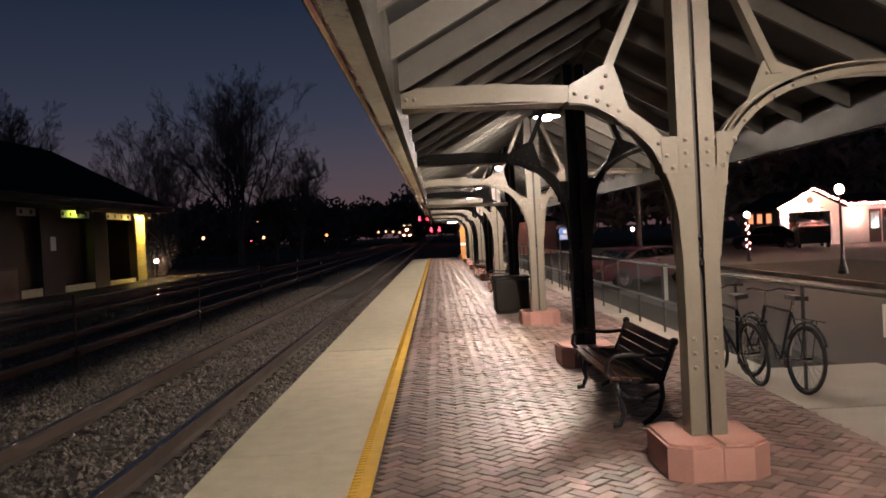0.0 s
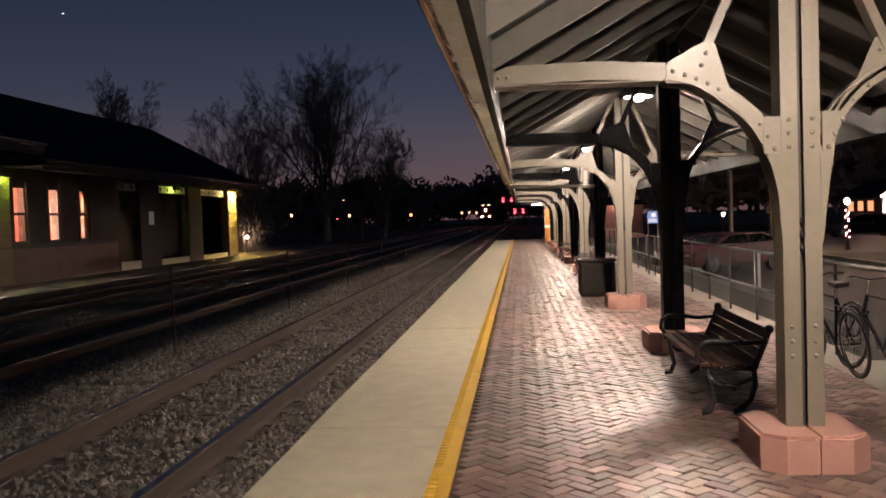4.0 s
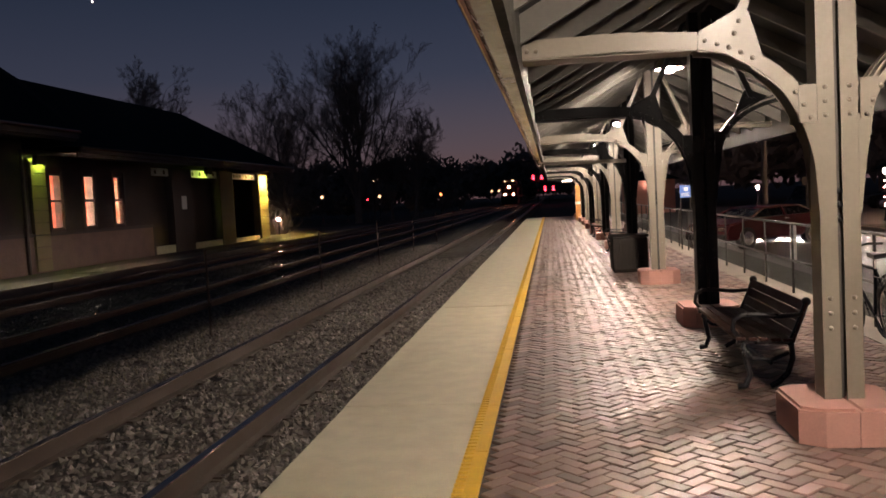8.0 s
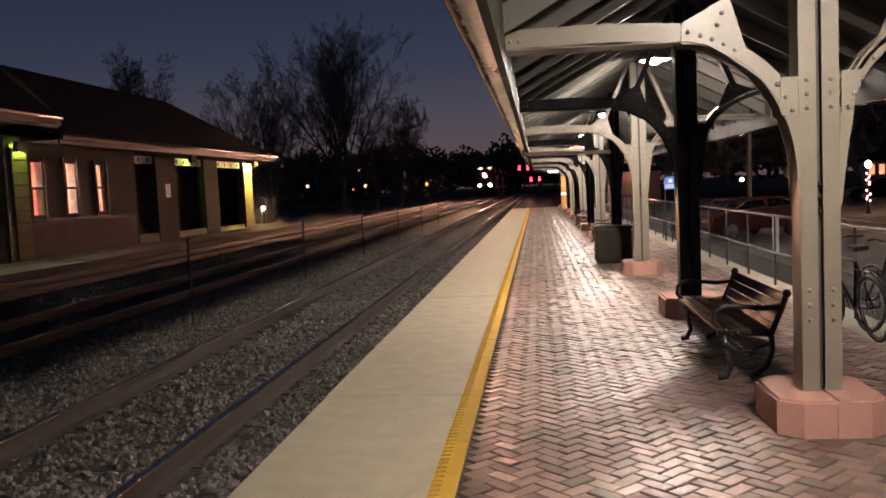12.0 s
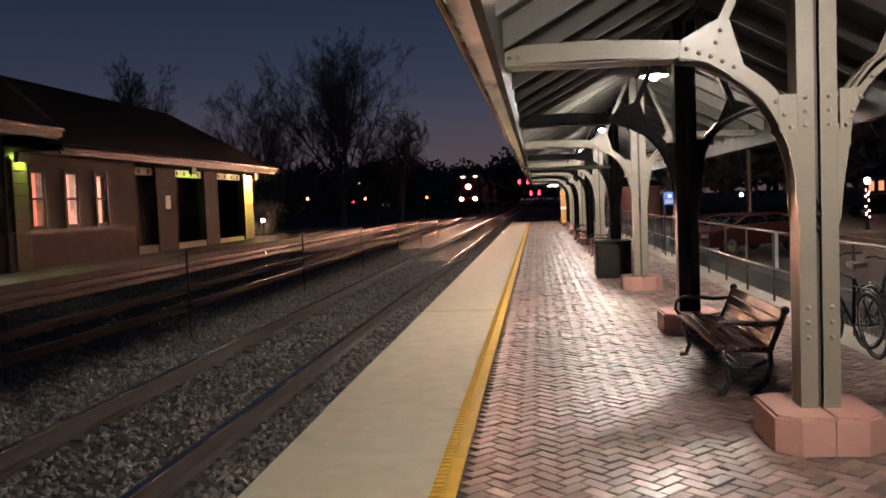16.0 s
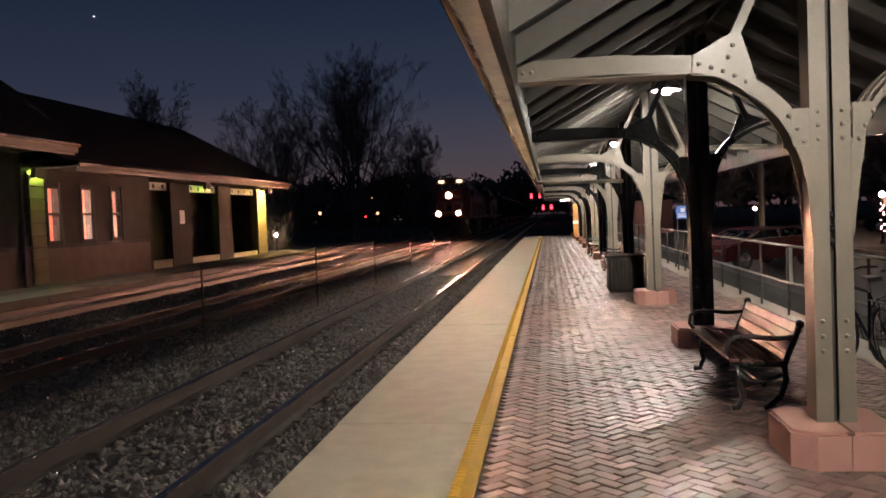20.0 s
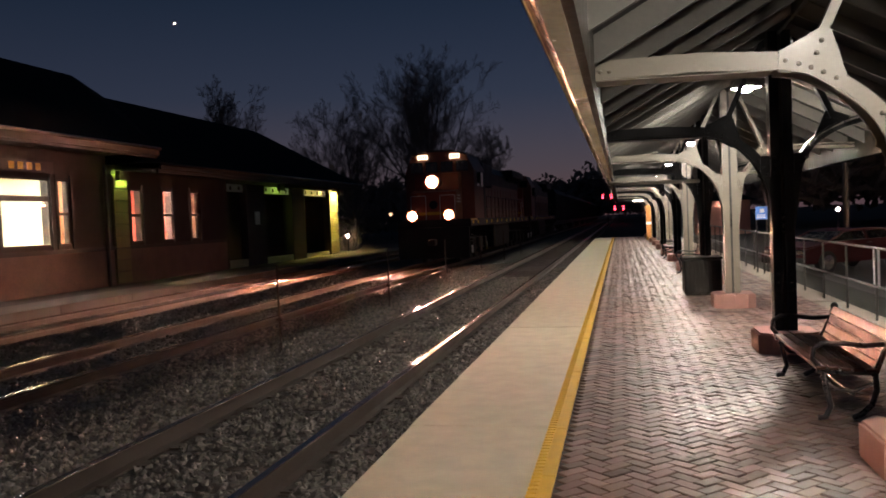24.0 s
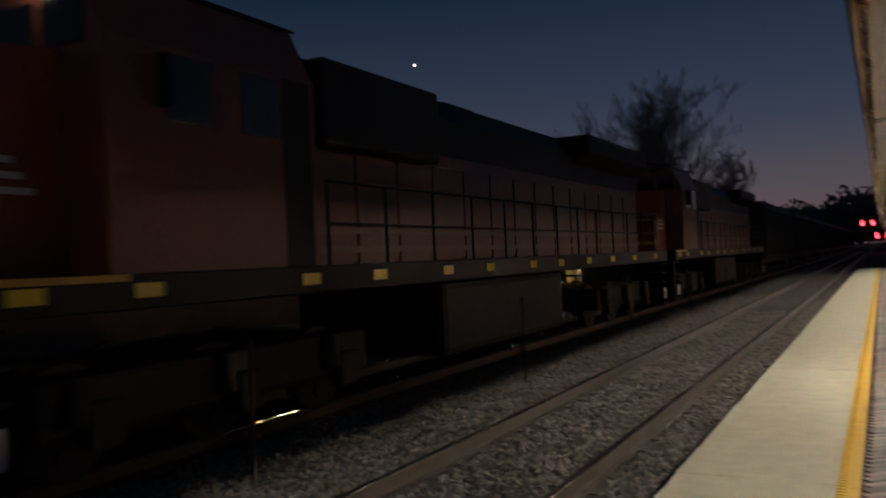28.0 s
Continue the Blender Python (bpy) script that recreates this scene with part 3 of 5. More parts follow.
def canopy_lamp(y, bulb):
    l = thing("canopy_lamp", (LAMP_X, y, LAMP_Z), "lit canopy lamp with a shallow metal shade under the roof", "lamp", "lamps under the canopy")
    part("shade", lathe(bmn(), [(0.04, 0.115), (0.10, 0.105), (0.200, -0.005), (0.212, -0.075), (0.207, -0.075), (0.194, -0.003), (0.10, 0.08), (0.04, 0.10)], 24), M_SHADE, l, "grey shallow shade", smooth=True)
    part("stem", tube(bmn(), (0, 0, 0.11), (0, 0, roof_z(LAMP_X) - LAMP_Z - 0.02), 0.022), M_STEEL, l)
    part("liner", lathe(bmn(), [(0.086, -0.016), (0.188, -0.008), (0.202, -0.072), (0.204, -0.072), (0.191, -0.003), (0.086, -0.010)], 24), M_WHITE, l, "white enamelled shade liner", smooth=True)
    part("bowl", lathe(bmn(), [(0.085, -0.020), (0.085, -0.060), (0.078, -0.090), (0.057, -0.115), (0.028, -0.128), (0.002, -0.132)], 20), bulb, l, "glowing glass bowl", smooth=True)
    return l


lamp = canopy_lamp(LAMP_Y, G_LAMP)
# Unseen lamps close to the camera, set dimmer to fit the near platform.
dim_lamp = canopy_lamp(LAMP_Y - 2 * BAY, G_LAMP_DIM)
for k in (-2, 1, 2, 3, 4):
    copy_thing(lamp if k > 0 else dim_lamp, pose(LAMP_X, LAMP_Y + 2 * BAY * k, LAMP_Z))

# ---- locomotive and train ----
def number_board(parent, x, y, z, rz, lit):
    b = part("number_board", box(bmn(), -0.22, -0.03, -0.095, 0.22, 0.03, 0.095, 0.01), G_BOARD if lit else M_TRIM, parent, "lit number board with dark bars" if lit else "unlit number board")
    b.matrix_basis = pose(x, y, z, 0, 0, rz)
    for k in range(4):
        d = part("digit_bar", box(bmn(), -0.032, -0.034, -0.066, 0.032, -0.031, 0.066), M_LOCO_K, b)
        d.matrix_basis = pose(-0.15 + 0.10 * k, 0, 0)


def bogie(t, y0):
    b = part("bogie_frame", box(bmn(), -1.25, y0 - 2.4, 0.42, 1.25, y0 + 2.4, 0.95, 0.06), M_TRUCK, t)
    for s in (-1, 1):
        for k in (-1.8, 0, 1.8):
            part("spring", tube(bmn(), (s * 1.3, y0 + k - 0.3, 0.55), (s * 1.3, y0 + k - 0.3, 0.95), 0.11, n=10), M_TRUCK, b)
            part("axle_box", box(bmn(), s * 1.28 - 0.1, y0 + k - 0.18, 0.30, s * 1.28 + 0.1, y0 + k + 0.18, 0.72, 0.03), M_TRUCK, b)
    made = []
    for k in (-1.85, 0, 1.85):
        bm = tube(bmn(), (-0.95, 0, 0), (0.95, 0, 0), 0.09, n=10)
        for s in (-1, 1):
            tube(bm, (s * 0.70, 0, 0), (s * 0.83, 0, 0), 0.53, n=28)
            for q in range(3):
                a = q * 2.094
                tube(bm, (s * 0.84, 0.3 * math.cos(a), 0.3 * math.sin(a)), (s * 0.86, 0.3 * math.cos(a), 0.3 * math.sin(a)), 0.08, n=8)
        w = part("wheelset", bm, M_TRUCK, t)
        w.matrix_basis = pose(0, y0 + k, 0.495)
        made.append((w, y0 + k))
    return made


WHEELS = []


BEAM_BLOCKERS = []


def turned(bm, prof, x, z, n=24, close=False):
    """A profile of (radius, y) turned round the axis along y through x, z."""
    rings = [[bm.verts.new((x + r * math.cos(2 * math.pi * i / n), y, z + r * math.sin(2 * math.pi * i / n))) for i in range(n)] for r, y in prof]
    for p, q in zip(rings[:-1], rings[1:]):
        for i in range(n):
            j = (i + 1) % n
            bm.faces.new((p[i], p[j], q[j], q[i]))
    if close:
        bm.faces.new(rings[-1])
    return bm


def lamp_unit(t, nm, x, y, z, r, deep, g, drop, bulb):
    """A lamp in a deep reflector: the bulb at the back throws a beam, an added glowing ring shows from the side."""
    case = part(nm + "_case", turned(bmn(), [(r + 0.03, y), (r + 0.03, y + deep)], x, z, close=True), M_LOCO_K, t)
    part("reflector", turned(bmn(), [(r + 0.028, y + 0.001), (r, y + 0.001), (r * 0.8, y + deep - 0.004)], x, z), M_REFLECT, case, "grey lamp reflector")
    part("bulb", tube(bmn(), (x, y + deep - 0.03, z), (x, y + deep - 0.01, z), bulb, n=20), g, case, "glowing bulb deep in its reflector")
    # The ring glows in place of the lens and spills red light sideways.
    part("lens_ring", turned(bmn(), [(r + 0.03, y - 0.001), (r + 0.03, y - 0.03), (r * 0.72, y - 0.045)], x, z), G_LENS, case, "glowing ring added to show the lens from the side")
    # Added flare: an orange ring that the glow lights up as a halo.
    part("halo_flare", turned(bmn(), [(r + 0.034, y + 0.004), (r + 0.036, y - 0.002), (r + 0.095, y - 0.022), (r + 0.100, y - 0.018), (r + 0.045, y + 0.006)], x, z), M_HALO, case, "flared orange ring added as the lamp's halo")
    # Added disc: hides the bulb while the lamp is dim, then drops away.
    sh = part("beam_blocker", tube(bmn(), (0, 0, 0), (0, 0.008, 0), r * 0.93, n=24), M_LOCO_K, t, "dark disc added to block the beam until the lamp brightens")
    BEAM_BLOCKERS.append((sh, (x, y + 0.06, z), drop))


def locomotive(label, lead):
    """A six-axle hood locomotive, nose at y = 0, body towards +y."""
    t = thing("locomotive", (0, 0, 0), label, "locomotive", "locomotives at the head of the train")
    ZS = 1.80
    sill = part("sill", box(bmn(), -1.55, 0.3, 1.48, 1.55, 22.0, ZS, 0.02), M_LOCO_K, t)
    # walkway reflectors
    for s in (-1, 1):
        for y in (0.8, 2.0, 4.35, 5.8, 7.7, 9.2, 11.1, 12.6, 14.4, 16.2, 18.2, 20.4):
            part("reflector", box(bmn(), s * 1.552 - 0.004, y - 0.04, 1.585, s * 1.552 + 0.004, y + 0.28, 1.715), M_REFL, sill, "yellow sill reflector")
    for s in (-1, 1):
        part("sill_stripe", box(bmn(), s * 1.556 - 0.004, 0.32, 1.735, s * 1.556 + 0.004, 1.9, 1.795), M_LOCO_Y, sill, "yellow edge stripe of the walkway")
    # nose
    nose = part("nose", prism(bmn(), [(0.36, ZS), (1.75, ZS), (1.75, 3.80), (1.12, 3.76), (1.12, 3.04), (0.36, 2.95)], "x", -0.95, 0.95), M_LOCO_O, t, "dull red nose with a pale stripe")
    part("headlight_housing", box(bmn(), -0.36, 0.34, 3.02, 0.36, 0.36, 3.06), M_LOCO_K, nose)
    part("nose_stripe", box(bmn(), -0.955, 0.30, 2.0, 0.955, 0.345, 2.12), M_LOCO_Y, nose)
    part("nose_door", box(bmn(), -0.75, 0.325, 1.62, -0.25, 0.36, 2.75, 0.01), M_LOCO_O, nose)
    # cab
    cab = part("cab", prism(bmn(), [(-1.5, ZS), (1.5, ZS), (1.5, 3.9), (1.2, 4.55), (0.5, 4.72), (-0.5, 4.72), (-1.2, 4.55), (-1.5, 3.9)], "y", 1.75, 4.7), M_LOCO_R, t, "dull rust-red cab with dark windows")
    part("cab_roof", prism(bmn(), [(1.22, 4.565), (0.5, 4.735), (-0.5, 4.735), (-1.22, 4.565), (-1.22, 4.60), (-0.5, 4.78), (0.5, 4.78), (1.22, 4.60)], "y", 1.62, 4.75), M_LOCO_K, cab)
    for x in (-1.0, -0.34, 0.34, 1.0):
        part("windscreen", box(bmn(), x - 0.27, 1.73, 3.84, x + 0.27, 1.77, 4.30, 0.02), M_GLASSD, cab)
    for s in (-1, 1):
        for y in (2.75, 3.75):
            part("side_window", box(bmn(), s * 1.5 - 0.012, y - 0.3, 3.2, s * 1.5 + 0.012, y + 0.3, 3.85, 0.01), M_GLASSD, cab)
        part("cab_door", box(bmn(), s * 1.5 - 0.01, 4.12, 1.62, s * 1.5 + 0.01, 4.62, 3.9, 0.01), M_LOCO_K, cab)
        part("mirror", box(bmn(), s * 1.62 - 0.08, 2.3, 3.3, s * 1.62 + 0.08, 2.34, 3.8, 0.01), M_LOCO_K, cab)
    number_board(cab, -0.70, 1.68, 4.50, 8, lead)
    number_board(cab, 0.70, 1.68, 4.50, -8, lead)
    # hood
    hood = part("hood", box(bmn(), -1.05, 4.7, ZS, 1.05, 20.6, 3.55, 0.05), M_LOCO_R, t, "dull rust-red engine hood")
    part("hood_top", prism(bmn(), [(-1.06, 3.5), (-1.06, 4.1), (-0.75, 4.5), (0.75, 4.5), (1.06, 4.1), (1.06, 3.5)], "y", 4.7, 20.6), M_LOCO_K, hood, "black upper hood")
    part("radiator", prism(bmn(), [(-1.06, 3.9), (-1.45, 4.15), (-1.45, 4.55), (1.45, 4.55), (1.45, 4.15), (1.06, 3.9)], "y", 15.2, 20.4), M_LOCO_K, hood)
    part("exhaust_stack", box(bmn(), -0.45, 10.0, 4.48, 0.45, 11.2, 4.66, 0.04), M_LOCO_K, hood)
    part("air_box", box(bmn(), -1.3, 5.2, 3.3, 1.3, 8.2, 4.4, 0.06), M_LOCO_K, hood)
    for s in (-1, 1):
        for z in (1.95, 2.2):
            part("hood_stripe", box(bmn(), s * 1.075 - 0.006, 4.75, z, s * 1.075 + 0.006, 20.5, z + 0.09), M_LOCO_B, hood, "faded buff stripe")
        for k in range(14):
            part("hood_door", box(bmn(), s * 1.05 - 0.018, 5.1 + k * 1.08, 1.7, s * 1.05 + 0.018, 6.05 + k * 1.08, 3.3, 0.01), M_LOCO_R, hood)
        rail = bmn()
        for k in range(13):
            tube(rail, (s * 1.5, 4.9 + k * 1.3, ZS), (s * 1.5, 4.9 + k * 1.3, ZS + 1.0), 0.018, n=6)
        tube(rail, (s * 1.5, 4.9, ZS + 1.0), (s * 1.5, 20.5, ZS + 1.0), 0.02, n=6)
        tube(rail, (s * 1.5, 4.9, ZS + 0.5), (s * 1.5, 20.5, ZS + 0.5), 0.016, n=6)
        part("handrail", rail, M_LOCO_K, t)
        # front and rear steps
        for y in (0.55, 21.6):
            st = part("steps", box(bmn(), s * 1.3 - 0.25, y - 0.25, 0.55, s * 1.3 + 0.25, y + 0.25, 0.60), M_LOCO_K, t)
            for q in range(3):
                part("tread", box(bmn(), s * 1.3 - 0.24, y - 0.24, 0.85 + 0.27 * q, s * 1.3 + 0.24, y + 0.24, 0.89 + 0.27 * q), M_LOCO_K, st)
            part("step_guard", box(bmn(), s * 1.54 - 0.012, y - 0.22, 0.38, s * 1.54 + 0.012, y + 0.16, 0.70, 0.01), M_WHITE, st, "white step end")
    part("fuel_tank", box(bmn(), -1.4, 7.9, 0.32, 1.4, 13.2, 1.47, 0.12), M_TRUCK, t)
    part("pilot_plow", prism(bmn(), [(-1.5, 0.2), (1.5, 0.2), (1.5, 1.47), (-1.5, 1.47)], "y", 0.12, 0.3), M_LOCO_K, t)
    part("coupler", box(bmn(), -0.15, -0.35, 0.75, 0.15, 0.3, 1.0, 0.04), M_TRUCK, t)
    for s in (-1, 1):
        part("front_railing", path_tube(bmn(), [(s * 0.3, 0.25, ZS), (s * 0.3, 0.25, ZS + 0.97), (s * 0.33, 0.25, ZS + 1.0), (s * 0.9, 0.25, ZS + 1.0), (s * 0.93, 0.25, ZS + 0.97), (s * 0.93, 0.25, ZS)], 0.012, 6), M_WHITE, t, "pale front railing")
        for k in range(3):
            part("emblem_bar", box(bmn(), s * 0.952 - 0.004, 0.55 + 0.05 * k, 2.50 + 0.13 * k, s * 0.952 + 0.004, 1.45 - 0.1 * k, 2.56 + 0.13 * k), M_WHITE, nose, "pale emblem bar on the nose side")
    if lead:
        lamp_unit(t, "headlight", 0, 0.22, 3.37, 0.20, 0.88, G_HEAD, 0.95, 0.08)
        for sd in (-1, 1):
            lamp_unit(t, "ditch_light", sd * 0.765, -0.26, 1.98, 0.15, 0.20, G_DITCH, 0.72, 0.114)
    WHEELS.extend(bogie(t, 3.6) + bogie(t, 18.4))
    return t


loco = locomotive("dull red and black freight locomotive with lit headlights", True)
loco2 = locomotive("dull red second freight locomotive coupled behind the first", False)


def hopper(label):
    t = thing("freight_car", (0, 0, 0), label, "freight car", "cars of the train")
    body = part("body", prism(bmn(), [(-1.5, 1.1), (1.5, 1.1), (1.6, 1.6), (1.6, 3.9), (1.35, 4.35), (-1.35, 4.35), (-1.6, 3.9), (-1.6, 1.6)], "y", 0.4, 17.6), M_TRUCK, t)
    for k in range(10):
        for s in (-1, 1):
            part("rib", box(bmn(), s * 1.62 - 0.05, 1.0 + k * 1.75, 1.3, s * 1.62 + 0.05, 1.12 + k * 1.75, 3.9), M_TRUCK, body)
    part("frame", box(bmn(), -1.3, 0.1, 0.85, 1.3, 17.9, 1.15), M_TRUCK, t)
    for y in (2.2, 15.8):
        b = part("bogie_frame", box(bmn(), -1.15, y - 1.2, 0.4, 1.15, y + 1.2, 0.8, 0.05), M_TRUCK, t)
        for k in (-0.85, 0.85):
            bm = tube(bmn(), (-0.9, y + k, 0.425), (0.9, y + k, 0.425), 0.08, n=8)
            for s in (-1, 1):
                tube(bm, (s * 0.70, y + k, 0.425), (s * 0.83, y + k, 0.425), 0.46, n=24)
            part("wheelset", bm, M_TRUCK, b)
    return t


cars = [hopper("dark covered freight car in the train") for _ in range(1)]
for k in range(1, 9):
    cars.append(copy_thing(cars[0], pose(0, 0, 0)))

# ---- depot across the tracks ----
WX = -16.5


def wall_open(name, y0, y1, z0, z1, holes, material, parent, label=""):
    """A wall in the plane x = WX, 0.32 m thick, with holes (y0, y1, z0, z1) through it."""
    ys = sorted({y0, y1, *[h[0] for h in holes], *[h[1] for h in holes]})
    zs = sorted({z0, z1, *[h[2] for h in holes], *[h[3] for h in holes]})
    bm = bmn()
    for ya, yb in zip(ys[:-1], ys[1:]):
        for za, zb in zip(zs[:-1], zs[1:]):
            cy, cz = (ya + yb) / 2, (za + zb) / 2
            if not any(h[0] < cy < h[1] and h[2] < cz < h[3] for h in holes):
                box(bm, WX - 0.32, ya, za, WX, yb, zb)
    bmesh.ops.remove_doubles(bm, verts=bm.verts, dist=1e-5)
    return part(name, bm, material, parent, label)


depot = thing("depot", (0, 0, 0), "single-storey brick depot with wide eaves, lit windows and dark hipped roof", "station building")
HOLES = [(15.95, 16.5, 1.45, 3.4), (18.0, 18.78, 1.43, 3.47), (19.12, 21.18, 1.43, 3.47), (21.52, 22.1, 1.43, 3.47),
         (25.28, 26.02, 1.38, 3.3), (27.33, 28.05, 1.38, 3.3), (29.38, 30.1, 1.38, 3.3)]
wall_open("wall", 5.0, 32.2, 0.0, 4.35, HOLES, M_WALL, depot, "dark red brick wall towards the tracks")
part("wall", box(bmn(), -27, 4.68, 0, WX - 0.32, 5.0, 4.35), M_WALL, depot)
part("wall", box(bmn(), -27, 32.2, 0, WX, 32.5, 4.0), M_WALL, depot)
part("wall", box(bmn(), -27.3, 4.68, 0, -27, 46.4, 4.35), M_WALL, depot)
# the base course is a paler brick colour than the wall above
part("plinth_course", box(bmn(), WX, 5.0, 0.0, WX + 0.06, 32.2, 1.2), M_BASE, depot)
part("sill_course", box(bmn(), WX, 5.0, 1.2, WX + 0.10, 32.2, 1.32), M_EAVE, depot)
for i, (ya, yb, za, zb) in enumerate(HOLES):
    w = part("window", box(bmn(), WX - 0.09, ya, za, WX - 0.02, ya + 0.06, zb), M_TRIM, depot, "sash window in a dark frame")
    part("frame", box(bmn(), WX - 0.09, yb - 0.06, za, WX - 0.02, yb, zb), M_TRIM, w)
    part("head", box(bmn(), WX - 0.09, ya + 0.06, zb - 0.07, WX - 0.02, yb - 0.06, zb), M_TRIM, w)
    part("sill", box(bmn(), WX - 0.09, ya + 0.06, za, WX - 0.02, yb - 0.06, za + 0.07), M_TRIM, w)
    zm = za + (1.39 if i == 2 else 0.98)
    part("meeting_rail", box(bmn(), WX - 0.10, ya + 0.06, zm - 0.045, WX - 0.01, yb - 0.06, zm + (0.12 if i == 2 else 0.045)), M_TRIM, w)
    p = part("pane", box(bmn(), WX - 0.06, ya + 0.06, za + 0.07, WX - 0.055, yb - 0.06, zb - 0.07), M_PANE, w)
    p.visible_shadow = False
    part("casing", box(bmn(), WX + 0.001, ya - 0.12, za - 0.1, WX + 0.04, ya - 0.002, zb + 0.12), M_EAVE, w)
    part("casing", box(bmn(), WX + 0.001, yb + 0.002, za - 0.1, WX + 0.04, yb + 0.12, zb + 0.12), M_EAVE, w)
# name board over the wide window: unreadable letters as bars
board = part("name_board", box(bmn(), WX + 0.045, 18.9, 3.62, WX + 0.08, 21.3, 3.95), M_TRIM, depot)
for k in range(4):
    part("letter_bar", box(bmn(), WX + 0.081, 19.45 + k * 0.36, 3.68, WX + 0.086, 19.66 + k * 0.36, 3.89), M_LOCO_Y, board)
# rooms behind the lit windows
for nm, ya, yb, wm in (("room", 14.6, 23.6, M_ROOM), ("room", 24.4, 31.4, M_ROOMR)):
    bm = bmn()
    for q in ((WX - 4.3, ya, 0.3, WX - 4.2, yb, 3.9), (WX - 4.2, ya - 0.1, 0.3, WX - 0.33, ya, 3.9), (WX - 4.2, yb, 0.3, WX - 0.33, yb + 0.1, 3.9), (WX - 4.2, ya, 3.8, WX - 0.33, yb, 3.9), (WX - 4.2, ya, 0.2, WX - 0.33, yb, 0.3)):
        box(bm, *q)
    part(nm, bm, wm, depot, "painted room behind the windows")
for y in (16.2, 19.0, 21.2):
    part("ceiling_light", box(bmn(), WX - 2.4, y - 0.3, 3.70, WX - 0.9, y + 0.3, 3.76), G_ROOM, depot, "bright ceiling light panel")
for y in (25.9, 27.7, 29.6):
    part("pendant_light", ball(bmn(), (WX - 1.0, y, 2.75), 0.10), G_PENDANT, depot, "glowing pendant bulb")
    part("table_lamp", ball(bmn(), (WX - 0.7, y + 0.1, 1.75), 0.07), G_PENDANT, depot, "small glowing table lamp")
def curtain(y0, y1, z0, z1, m, label):
    """Hanging cloth in folds just behind a pane."""
    bm = bmn()
    n = 24
    rows = []
    for i in range(n + 1):
        y = y0 + (y1 - y0) * i / n
        x = WX - 0.22 - 0.025 * math.sin(i * 1.7)
        rows.append((bm.verts.new((x, y, z0)), bm.verts.new((x, y, z1))))
    for p, q in zip(rows[:-1], rows[1:]):
        bm.faces.new((p[0], q[0], q[1], p[1]))
    part("curtain", bm, m, depot, label)


curtain(21.50, 22.02, 1.46, 3.42, M_CURTAIN, "peach curtain behind the side pane")
curtain(25.30, 25.62, 1.40, 3.28, M_CURTAIN, "reddish curtain")
curtain(29.42, 30.08, 1.40, 3.28, M_BLIND, "pale patterned blind")
curtain(15.97, 16.48, 1.46, 2.42, M_BLIND, "pale half blind")


def piers(y0, y1, m, blocks, label):
    p = part("pier", box(bmn(), WX - 0.30, y0, 0.0, WX + 0.05, y1, 3.75), m, depot, label)
    if blocks:
        n = 9
        for k in range(n):
            z = 0.05 + 3.6 * k / n
            part("stone", box(bmn(), WX + 0.051, y0 - 0.03, z + 0.012, WX + 0.13, y1 + 0.03, z + 3.6 / n - 0.012, 0.015), M_STONEB, p)
    return p


piers(24.2, 24.95, M_STONEB, True, "rusticated stone pier")
piers(34.3, 36.3, M_WALL, False, "brick porch pier")
piers(39.6, 41.35, M_WALL, False, "brick porch pier")
piers(45.05, 46.4, M_STONEB, True, "rusticated stone corner pier lit by a yellow lamp")
part("back_wall", box(bmn(), WX - 3.6, 32.5, 0.0, WX - 3.3, 46.4, 3.75), M_WALL, depot, "recessed porch wall")
part("porch_wall", box(bmn(), WX - 3.3, 46.2, 0.0, WX - 0.3, 46.4, 3.75), M_WALL, depot)
part("porch_sill", box(bmn(), WX - 0.2, 32.5, 0.0, WX + 0.02, 34.28, 0.35), M_CONC, depot)
part("porch_sill", box(bmn(), WX - 0.2, 36.32, 0.0, WX + 0.02, 39.58, 0.30), M_CONC, depot)
part("porch_sill", box(bmn(), WX - 0.2, 41.37, 0.0, WX + 0.02, 45.0, 0.25), M_CONC, depot)
for ya, yb in ((32.6, 34.25), (36.35, 39.55), (41.4, 45.0)):
    tr = part("transom", box(bmn(), WX - 0.15, ya, 3.38, WX - 0.08, yb, 3.72), M_WHITE, depot, "pale transom strip with dark round openings")
    n = max(2, int((yb - ya) / 0.75))
    for k in range(n):
        yc = ya + (yb - ya) * (k + 0.5) / n
        part("roundel", tube(bmn(), (WX - 0.079, yc, 3.55), (WX - 0.07, yc, 3.55), 0.1, n=14), M_TRIM, tr)
part("notice", box(bmn(), WX + 0.052, 35.1, 1.9, WX + 0.07, 35.6, 2.5), M_WHITE, depot, "pale notice on the pier")
part("downpipe", tube(bmn(), (WX + 0.12, 23.75, 0.0), (WX + 0.12, 23.75, 4.0), 0.06), M_TRIM, depot)

# roofs: a higher main block and a lower wing
def hull(name, pts, faces, m, parent):
    bm = bmn()
    vs = [bm.verts.new(p) for p in pts]
    for f in faces:
        bm.faces.new([vs[i] for i in f])
    return part(name, bm, m, parent)


hull("roof", [(-15.0, 3.6, 4.55), (-15.0, 24.8, 4.55), (-21, 28.7, 8.1), (-21, 9.5, 8.1), (-27.8, 3.6, 4.55), (-27.8, 24.8, 4.55), (-21, 31.5, 7.3)],
     [(0, 1, 2, 3), (4, 3, 2, 5), (0, 3, 4), (1, 6, 2), (5, 2, 6), (0, 4, 5, 1), (1, 5, 6)], M_SHINGLE, depot)
